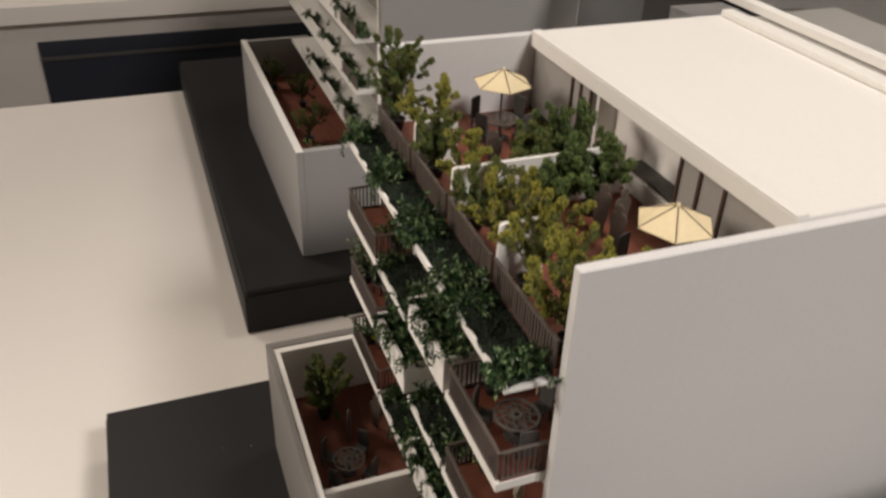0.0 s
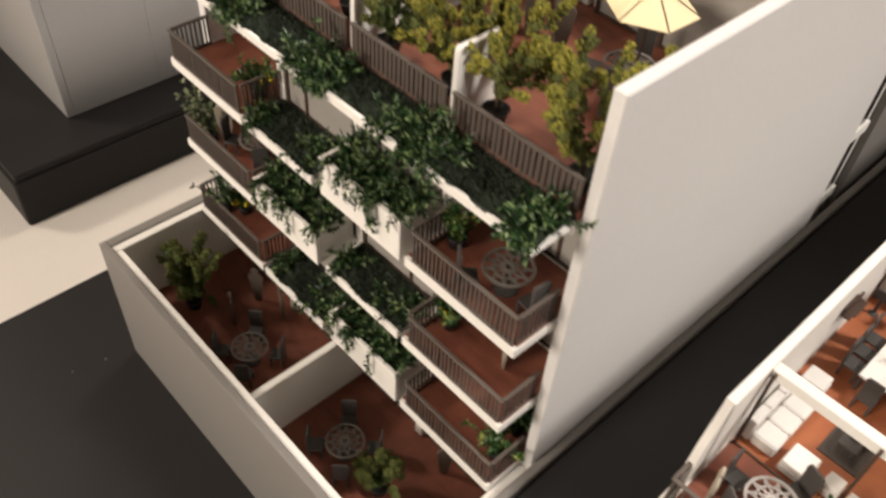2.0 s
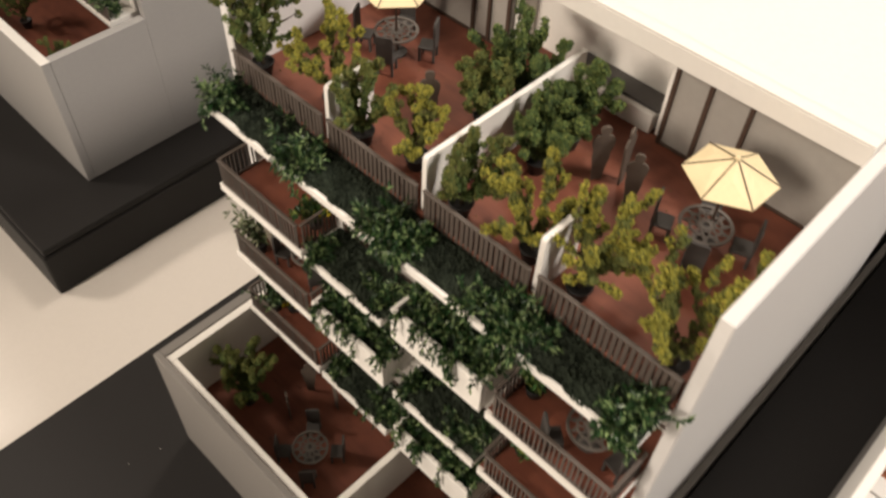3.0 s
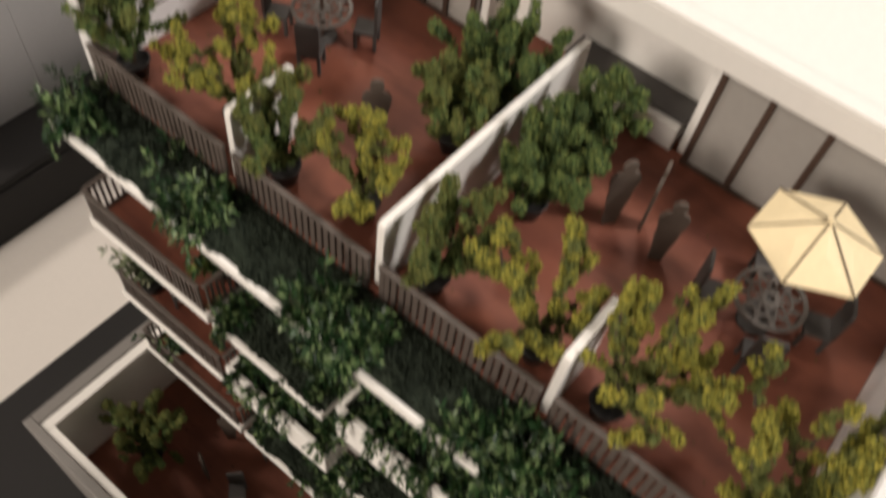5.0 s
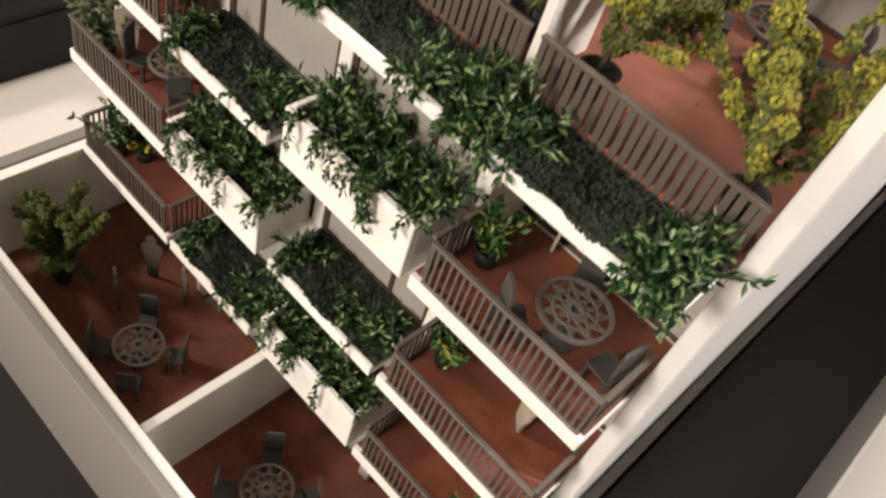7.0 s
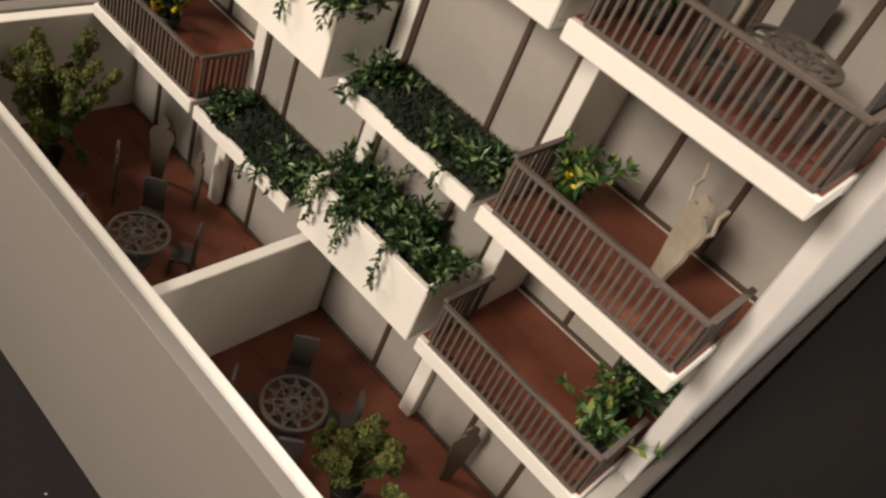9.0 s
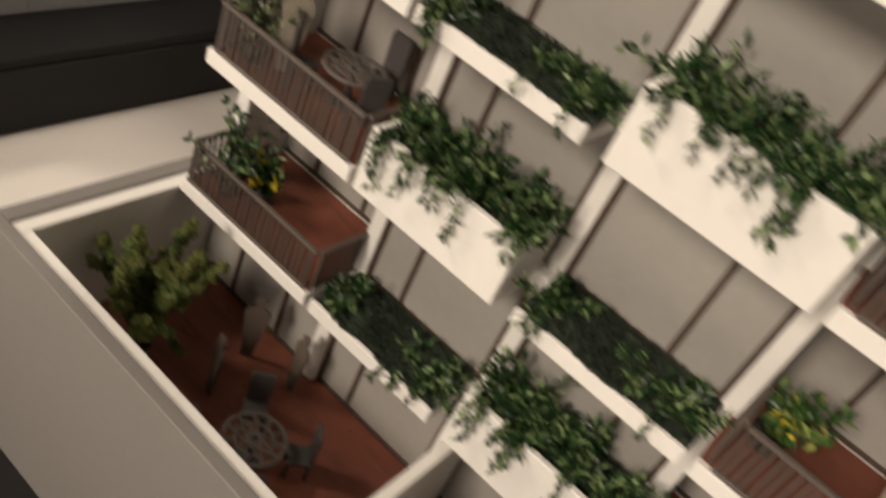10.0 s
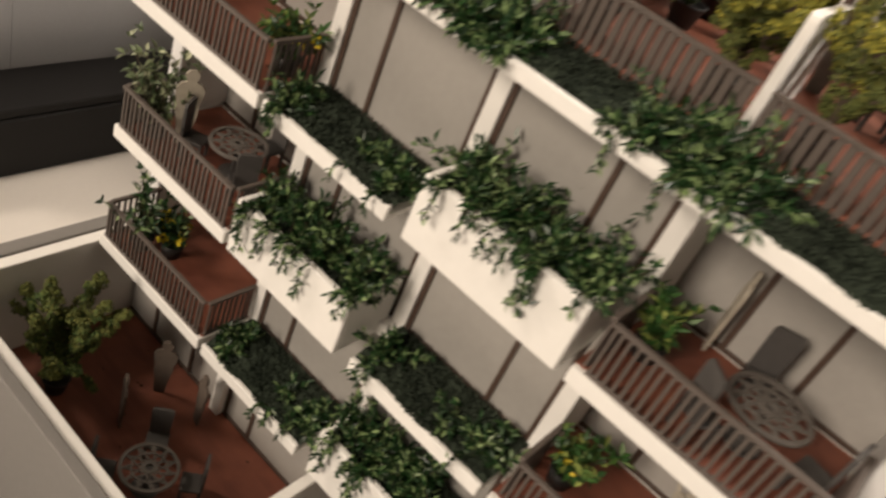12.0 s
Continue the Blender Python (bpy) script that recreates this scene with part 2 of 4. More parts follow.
def setting(name, shape, mat, label, category="structure", kind="structure"):
    return tagged(part(name, shape, mat), label, category, kind=kind)


def there(x, y, z, turn=0):
    return pose(x * S, y * S, z * S, 0, 0, turn)


# ---- hall, display table and dark bases ----
setting("floor", Shape().box(-190, 230, -190, 250, -46, -45), HALLFLOOR, "dark grey floor of the exhibition hall", "floor")
setting("ceiling", Shape().box(-190, 230, -190, 250, 112, 114), HALLWALL, "pale ceiling of the exhibition hall", "ceiling")
setting("wall_west", Shape().box(-192, -190, -190, 250, -45, 112), HALLWALL, "pale plastered hall wall", "wall")
setting("wall_east", Shape().box(230, 232, -190, 250, -45, 112), HALLWALL, "pale plastered hall wall", "wall")
setting("wall_south", Shape().box(-190, 230, -192, -190, -45, 112), HALLWALL, "pale plastered hall wall", "wall")
setting("wall_north", Shape().box(-190, 230, 250, 252, -45, 112), HALLWALL, "pale plastered hall wall", "wall")

table = thing("display_table", 20, 20, -45, "large white laminate display table under the models", "table")
part("tabletop", Shape().box(-65, 90, -70, 61, 43, 45.76, 0.1), TABLE, table)
part("plinth", Shape().box(-60, 85, -65, 55, 0, 43, 0.1), TABLE, table)

TABLE_Z, BASE_Z, STREET_Z = 0.76, 3.8, 9.9
base = thing("model_base", 10, 10, TABLE_Z, "matt dark grey base board under the terraced house model", "base")
part("base_block", Shape().box(-13.8, 45, -60, 22.85, 0, BASE_Z - TABLE_Z - 0.4, 0.08), ASPHALT, base)
part("top_board", Shape().box(-13.7, 45, -60, 22.75, BASE_Z - TABLE_Z - 0.395, BASE_Z - TABLE_Z, 0.08), ASPHALT, base)
part("street_block", Shape().box(-6.4, 60, -40, 2.35, BASE_Z - TABLE_Z + 0.005, STREET_Z - TABLE_Z, 0.05), ASPHALT, base, "raised dark street beside the side wall")
part("kerb", Shape().box(-6.4, 60, 2.4, 2.66, BASE_Z - TABLE_Z + 0.005, STREET_Z - TABLE_Z + 0.2, 0.04), GREYCARD, base, "pale grey kerb strip")
base2 = thing("model_base", 30, 60, TABLE_Z, "matt dark grey base board under the neighbouring house model", "base")
part("base_block", Shape().box(-26.05, 40, -19.4, 20.8, 0, BASE_Z - TABLE_Z - 0.4, 0.08), ASPHALT, base2)
part("top_board", Shape().box(-25.9, 40, -19.3, 20.7, BASE_Z - TABLE_Z - 0.395, BASE_Z - TABLE_Z, 0.08), ASPHALT, base2)

# ---- the terraced house ----
F, W, BACK = 7.06, 8.53, 9.82
NEAR, FAR = 13.0, 27.3
SLABS = (9.68, 12.67, 15.75, 18.9)
TH = 0.3
COLS = (16.75, 20.15, 23.55)
FLOOR0, COURT_TOP, ROOF, TERR = 7.04, 9.72, 22.45, 19.45

house = thing("terraced_house_model", 14, 20, BASE_Z, "white card model of a stepped terrace house with planted balconies", "building")


def hpart(name, shape, mat, label="", parent=None):
    """A part of the house, given in the plan's own metres."""
    shape.v = [(x - 14, y - 20, z - BASE_Z) for x, y, z in shape.v]
    return part(name, shape, mat, parent or house, label)


hpart("side_wall", Shape().box(8.4, 23.3, 12.68, NEAR, BASE_Z + 0.01, 22.35, 0.03), WALLW, "tall smooth white side wall")
hpart("far_wall", Shape().box(8.4, 23.3, 27.36, 27.72, BASE_Z + 0.01, 22.35, 0.03), WALLW, "white party wall")
hpart("plinth", Shape().box(4.005, 23.2, NEAR + 0.003, 27.35, BASE_Z + 0.01, FLOOR0 - 0.02), GREYCARD)
hpart("courtyard_floor", Shape().box(4.005, 8.6, NEAR + 0.005, 27.42, FLOOR0 - 0.018, FLOOR0, 0.004), TERRA, "brown-red printed courtyard floor")
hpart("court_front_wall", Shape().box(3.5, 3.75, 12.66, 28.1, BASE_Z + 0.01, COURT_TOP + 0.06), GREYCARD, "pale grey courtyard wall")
hpart("lining", Shape().box(3.755, 4.0, 12.9, 27.42, FLOOR0 - 3, COURT_TOP, 0.02), WHITE)
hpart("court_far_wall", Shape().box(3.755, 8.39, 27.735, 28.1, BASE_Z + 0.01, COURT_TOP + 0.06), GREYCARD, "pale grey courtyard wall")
hpart("lining", Shape().box(3.755, 8.39, 27.425, 27.73, FLOOR0 - 3, COURT_TOP, 0.02), WHITE)
hpart("court_near_wall", Shape().box(3.755, 8.39, 12.68, NEAR, BASE_Z + 0.01, COURT_TOP, 0.02), WHITE, "white courtyard wall")
hpart("court_divider", Shape().box(4.003, 8.16, 19.73, 19.97, FLOOR0, COURT_TOP - 0.25, 0.02), WHITE, "low white wall between two courtyards")

for i, z in enumerate(SLABS):
    # near and far balcony slabs reach the front; between them the planters hang
    hpart("floor_slab", Shape().box(W - 0.35, 14.5, NEAR + 0.004, 27.355, z, z + TH, 0.02), WHITE)
    for y0, y1 in ((NEAR + 0.02, COLS[0] - 0.08), (COLS[2] + 0.06, FAR + 0.1)):
        if i < 3:
            hpart("balcony_slab", Shape().box(F, W - 0.355, y0, y1, z, z + TH, 0.02), WHITE, "thick white balcony edge")
            hpart("balcony_floor", Shape().box(F + 0.12, BACK - 0.13, max(y0, NEAR + .02) + 0.03, min(y1, 27.3), z + TH + 0.002, z + TH + 0.02, 0.004), TERRA, "brown-red printed balcony floor")

# walls of the storeys: frosted panels between brown uprights
levels = [(FLOOR0, SLABS[0])] + [(SLABS[i] + TH + 0.002, SLABS[i + 1] - 0.002) for i in range(3)]
for lv, (z0, z1) in enumerate(levels):
    recess = lv > 0
    for b, (y0, y1) in enumerate(((NEAR, COLS[0]), (COLS[0], COLS[1]), (COLS[1], COLS[2]), (COLS[2], 27.36))):
        deep = recess and b in (0, 3)
        x = BACK if deep else W if recess else 8.22
        ya, yb = y0 + (0.01 if b == 0 else 0.16), y1 - (0.01 if b == 3 else 0.16)
        window = hpart("window", Shape().box(x, x + 0.12, ya, yb, z0, z1, 0.005), PANEL, "frosted grey window wall with brown uprights")
        if b == 0:
            strips = (0.34, 0.69)
        elif b == 3:
            strips = (0.30, 0.72)
        elif b == 1:
            strips = (0.33,)
        else:
            strips = (0.71,)
        ends = () if b in (0, 3) else (0.0, 1.0)
        for s in strips + ends:
            yc = ya + 0.05 + s * (yb - ya - 0.1)
            part("upright", Shape().box(x - 0.05 - 14, x + 0.01 - 14, yc - 0.05 - 20, yc + 0.05 - 20, z0 - BASE_Z, z1 - BASE_Z, 0.008), BROWN, window)
        part("sill", Shape().box(x - 0.06 - 14, x + 0.01 - 14, ya - 20, yb - 20, z0 - BASE_Z + 0.004, z0 - BASE_Z + 0.08, 0.008), BROWN, window)
    for yc in COLS:
        hpart("column", Shape().box((W - 0.1) if recess else 8.0, BACK + 0.1 if recess and yc != COLS[1] else W + 0.2, yc - 0.155, yc + 0.155, z0, z1, 0.015), WHITE, "white column between two windows")

# roof terrace
hpart("terrace_floor", Shape().box(8.3, 16.4, NEAR + 0.005, 27.35, SLABS[3] + TH + 0.004, TERR, 0.01), TERRA, "brown-red printed roof terrace floor")
hpart("roof", Shape().box(14.25, 23.2, NEAR + 0.004, 27.355, ROOF - 0.55, ROOF, 0.03), WHITE, "wide flat white roof")
hpart("roof_upstand", Shape().box(22.6, 23.1, NEAR + 0.1, 27.3, ROOF + 0.002, ROOF + 0.25, 0.02), WHITE)
hpart("roof_edge", Shape().box(14.25, 14.6, NEAR + 0.01, 27.34, ROOF + 0.002, ROOF + 0.07, 0.02), WHITE)
REC0, REC1 = 17.75, 22.9
for y0, y1, strips in ((NEAR + 0.01, REC0, (1.0, 0.8, 0.57)), (REC1, 27.34, (0.0, 0.16, 0.30))):
    window = hpart("window", Shape().box(14.45, 14.6, y0, y1, TERR, ROOF - 0.56, 0.005), PANEL, "frosted grey terrace windows with brown uprights")
    for s in strips:
        yc = y0 + 0.06 + s * (y1 - y0 - 0.12)
        part("upright", Shape().box(14.38 - 14, 14.46 - 14, yc - 0.06 - 20, yc + 0.06 - 20, TERR - BASE_Z, ROOF - 0.56 - BASE_Z, 0.008), BROWN, window)
    part("sill", Shape().box(14.39 - 14, 14.46 - 14, y0 - 20, y1 - 20, TERR - BASE_Z + 0.004, TERR - BASE_Z + 0.08, 0.008), BROWN, window)
hpart("recess_wall", Shape().box(15.35, 15.55, REC0 + 0.01, REC1 - 0.01, TERR, ROOF - 0.56), WHITE)
for y in (REC0, REC1 - 0.2):
    hpart("recess_wall", Shape().box(14.61, 15.34, y, y + 0.2, TERR, ROOF - 0.56), WHITE)
bench = thing("bench", 14.95, 19.4, TERR, "dark bench top on a white block in the terrace recess", "bench")
part("block", Shape().box(-0.45, 0.38, -1.35, 1.35, 0, 0.6), WHITE, bench)
part("bench_top", Shape().box(-0.3, 0.39, -1.4, 1.4, 0.605, 0.7), CHAIR, bench, "dark grey bench top")

# terrace dividers
for y, x1, z1 in ((23.58, 9.9, 21.12), (20.2, 14.2, 21.12), (16.78, 9.75, 21.2)):
    d = Shape().plate([(8.4, 19.2), (x1, 19.2), (x1, z1), (8.5, z1), (8.45, z1 - 0.04), (8.43, z1 - 0.1)][::-1], y - 0.07, y + 0.07)
    hpart("terrace_divider", d, WHITE, "white divider wall between two terraces")

# back of the house: dark windows storey by storey, and the wing beyond
hpart("rear_wall", Shape().box(23.31, 28.5, 13.2, 27.3, BASE_Z + 0.01, 22.3), WHITE)
for i in range(4):
    z = 10.35 + i * 3.05
    win = hpart("rear_window", Shape().box(23.4, 25.6, 13.1, 13.198, z, z + 2.4), DARKGLASS, "dark rear window")
    part("rear_sill", Shape().box(23.35 - 14, 25.8 - 14, 13.0 - 20, 13.198 - 20, z - 0.5 - BASE_Z, z - 0.02 - BASE_Z), WHITE, win)
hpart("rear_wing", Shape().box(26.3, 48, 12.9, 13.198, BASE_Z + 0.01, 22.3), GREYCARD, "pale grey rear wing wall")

# ---- railings ----
BAR = Shape().box(-0.026, 0.026, -0.026, 0.026, 0, 0.92, 0.008).mesh("baluster", RAIL)
SLAT = Shape().box(-0.03, 0.03, -0.055, 0.055, 0, 1.0, 0.008).mesh("baluster", RAIL)


def railing(x0, y0, x1, y1, z, height, step, bar, label, group):
    """A railing between two points of the plan, with each upright."""
    length, ang = math.hypot(x1 - x0, y1 - y0), math.degrees(math.atan2(y1 - y0, x1 - x0))
    ob = thing("balcony_railing", x0, y0, z, label, "railing", group, turn=ang)
    part("top_rail", Shape().box(-0.04, length + 0.04, -0.05, 0.05, height - 0.07, height, 0.012), RAIL, ob)
    part("bottom_rail", Shape().box(-0.02, length + 0.02, -0.035, 0.035, 0.0, 0.07, 0.01), RAIL, ob)
    n = max(2, round(length / step))
    for k in range(n + 1):
        jit = random.uniform(-0.012, 0.012)
        part("baluster", bar, RAIL, ob, at=there(min(max(k * length / n + jit, 0.03), length - 0.03), 0, 0.03, 90))
    return ob


BL = "brown-grey slatted railing round a balcony"
for i, z in enumerate(SLABS[:3]):
    zz = z + TH + 0.004
    for y0, y1, side in ((NEAR + 0.14, COLS[0] - 0.3, NEAR + 0.12), (COLS[2] + 0.2, FAR - 0.03, FAR - 0.01)):
        railing(F + 0.07, y0, F + 0.07, y1, zz, 0.98, 0.14, BAR, BL, "balcony railings")
        railing(F + 0.17, side, W - 0.12, side, zz, 0.98, 0.14, BAR, BL, "balcony railings")
    for y in (COLS[0] - 0.2, COLS[2] + 0.12):
        railing(F + 0.17, y, W - 0.15, y, zz, 0.98, 0.14, BAR, BL, "balcony railings")
for y0, y1 in ((13.1, 16.64), (16.92, 20.06), (20.34, 23.44), (23.72, 27.3)):
    railing(8.32, y0, 8.32, y1, SLABS[3] + TH - 0.02, 1.08, 0.152, SLAT, "brown slatted fence along the roof terrace", "terrace fences")


# ---- planters ----
def planter(y0, y1, z, tall, xin, label, edge=TH):
    """A white trough hung at the front of the house, with dark moss in it."""
    ob = thing("planter", F, (y0 + y1) / 2, z, label, "planter", "balcony planters")
    h, ln, dp = (1.25 if tall else edge), (y1 - y0) / 2, xin - F
    rim = 0.14 if tall else 0.1
    part("front_board", Shape().box(0, rim, -ln, ln, 0, h, 0.025), WHITE, ob)
    part("bottom_board", Shape().box(rim + 0.002, dp, -ln, ln, 0, 0.12, 0.02), WHITE, ob)
    if tall:
        for s in (-1, 1):
            part("end_board", Shape().box(0.142, dp, min(s * ln, s * (ln - 0.12)), max(s * ln, s * (ln - 0.12)), 0.122, h, 0.02), WHITE, ob)
    nx, ny = 10, max(12, int((y1 - y0) * 7))
    top = Shape()
    z0 = h - (0.22 if tall else 0.06)
    x0, x1, mound = rim + 0.002, dp, (0.02 if tall else 0.16)
    grid = [(x0 + (x1 - x0) * i / nx, -ln + 0.13 * tall + (2 * ln - 0.26 * tall) * j / ny,
             z0 + mound * i / nx + (0.05 + 0.14 * noise.noise(Vector((i * 0.7 + y0, j * 0.6 + z, 3.1))) if 0 < i < nx else 0)) for j in range(ny + 1) for i in range(nx + 1)]
    faces = [(j * (nx + 1) + i, j * (nx + 1) + i + 1, (j + 1) * (nx + 1) + i + 1, (j + 1) * (nx + 1) + i) for j in range(ny) for i in range(nx)]
    top.add(grid, faces)
    rng = np.random.default_rng(int(y0 * 100 + z * 10))
    n = int(1500 * (y1 - y0))
    cs = np.stack([rng.uniform(x0 + 0.05, x1 - 0.05, n), rng.uniform(-ln + 0.15, ln - 0.15, n), z0 + rng.uniform(-0.02, 0.13, n)], 1)
    cs[:, 2] += mound * (cs[:, 0] - x0) / (x1 - x0)
    top.crumbs(cs, rng.uniform(0.012, 0.032, n), rng, True)
    if not tall:
        ys = rng.uniform(-ln + 0.05, ln - 0.05, int(420 * ln))
        over = np.array([noise.noise(Vector((v * 1.7 + y0, z, 8.4))) + 0.35 * noise.noise(Vector((v * 7 + y0, z, 1.2))) for v in ys])
        ys, over = ys[over > -0.05], over[over > -0.05]
        top.crumbs(np.stack([x0 + 0.02 - rng.uniform(0, 1, len(ys)) * np.minimum(0.02 + 0.25 * over, 0.11), ys, np.full(len(ys), h + 0.008)], 1), rng.uniform(0.014, 0.032, len(ys)), rng, True)
    part("moss", top, SOIL, ob, "dark moss filling the trough")
    return z + z0


def trailing_plant(x, y, z, span, count, mat, seed, droop=0.25, reach=0.4, front=F, size=0.15, high=0.34, fall=0.6, rim=0.08, lap=0.05):
    """A bushy plant of leafy shoots; some at the front hang over the edge."""
    rng = np.random.default_rng(seed)
    ob = thing("trailing_plant", x, y, z, "dark green trailing plant with small pointed leaves in a planter", "plant", "trailing plants")
    lv, st = Shape(), Shape()
    for k in range(count):
        py = np.clip(rng.normal(0, span * 0.55), -span * 1.1, span * 1.1)
        kind = rng.random()
        hang, over = kind < droop * 0.13, droop * 0.13 <= kind < droop * 0.13 + lap * (droop > 0)
        px = front - x + 0.1 + 0.15 * rng.random() if hang or over else max(rng.normal(0, reach * 0.5), front - x + 0.2)
        p, d = np.array([px, py, rim if hang or over else 0.0]), np.array([rng.normal(0, 0.5) - 0.1, rng.normal(0, 0.5), rng.uniform(0.6, 1.2)])
        if hang or over:
            d = np.array([-0.6, rng.normal(0, 0.4), 0.75])
        d /= np.linalg.norm(d)
        long = fall * rng.uniform(0.2, 1.0) if hang else 0
        n = 4 + int(long / 0.085) if hang else 4 if over else int(rng.integers(3, 7))
        step = 0.085 if hang else 0.08 if over else high * rng.uniform(0.4, 1.25) / 4.5
        pts = [p.copy()]
        for j in range(n):
            if hang:
                d = d + (np.array([-0.35, 0, -0.2]) if p[0] > front - x - 0.05 else np.array([0.1, rng.normal(0, 0.12), -0.8]))
            elif over:
                d = d + np.array([-0.2, rng.normal(0, 0.2), -0.38])
            else:
                d = d + rng.normal(0, 0.2, 3)
            d /= np.linalg.norm(d)
            p = p + d * step
            if p[0] > front - x - 0.03:
                p[2] = max(p[2], rim + 0.02 if p[0] < front - x + 0.17 else 0.03)
            if not (hang or over):
                p[0] = max(p[0], front - x + 0.13)
            pts.append(p.copy())
        st.tube(pts[::2] if len(pts) > 4 else pts, 0.010, 3, cap=False)
        per = 3 if hang else 5
        q = np.repeat(np.array(pts[1:]), per, 0) + rng.normal(0, 0.012 if hang else 0.03, (per * n, 3))
        ways = rng.normal(0, 0.6 if hang else 0.72, q.shape) + np.repeat(np.diff(np.array(pts), axis=0), per, 0) / step * 0.95
        ups = rng.normal(0, 0.5, q.shape) + (0, 0, 1)
        lv.leaves(q, ways, ups, size * (0.75 if hang else 1) * rng.uniform(0.55, 1.3, len(q)), size * 0.36 * rng.uniform(0.7, 1.2, len(q)))
    part("stalk", st, WOOD, ob)
    part("leafage", lv, mat, ob)
    return ob


TALL = "tall white planter box with plants hanging over its front"
LOW = "shallow white-edged plant bed on the slab edge"
seed = 100
bays = ((COLS[1] + 0.22, COLS[2] - 0.07), (COLS[0] + 0.1, COLS[1] - 0.17))
for i, z in enumerate(SLABS[:3]):
    for b, (y0, y1) in enumerate(bays):
        tall = (i + b) % 2 == 1
        zs = planter(y0, y1, z, tall, W - 0.11, TALL if tall else LOW)
        ln = y1 - y0
        if tall:
            spots = [(0.10, 0.28, 34, 0.5), (0.36, 0.40, 34, 0.6), (0.62, 0.40, 36, 0.75), (0.88, 0.28, 34, 0.9)]
        else:
            spots = [(0.12, 0.24, 26, 0.4), (0.36, 0.24, 10, 0.4), (0.9, 0.2, 30, 0.5)]
        for f, span, n, dr in spots:
            seed += 1
            trailing_plant(F + (0.78 if tall else 0.62), y0 + f * ln, zs, span, n, LEAF, seed, droop=dr * (0.4, 0.55, 1.0)[i] if tall else dr, high=0.62 if tall else 0.4, size=0.20, fall=1.0 if tall else 0.5, rim=0.24 if tall else 0.08)
# the long beds along the roof terrace
for y0, y1 in ((13.05, 16.66), (16.7, 20.1), (20.16, 23.5), (23.56, 27.25)):
    zs = planter(y0, y1, SLABS[3] + 0.08, False, 8.28, LOW, 0.24)
for y, span, n, x, dr in ((13.45, 0.34, 64, 7.5, 0.4), (16.25, 0.26, 40, 7.55, 0.1), (16.85, 0.34, 58, 7.5, 0.2), (17.6, 0.26, 20, 7.25, 0.3), (19.75, 0.3, 46, 7.6, 0.1), (20.45, 0.34, 52, 7.35, 0.45), (21.0, 0.2, 12, 7.3, 0.3),
                          (23.45, 0.34, 50, 7.6, 0.2), (23.95, 0.2, 22, 7.4, 0.3), (24.75, 0.16, 9, 7.8, 0), (26.9, 0.34, 50, 7.5, 0.3)):
    seed += 1
    trailing_plant(x + 0.1, y, zs, span, int(n * 0.85), LEAF, seed, droop=dr, reach=0.45, high=0.62, size=0.20, fall=0.7, lap=0.16)


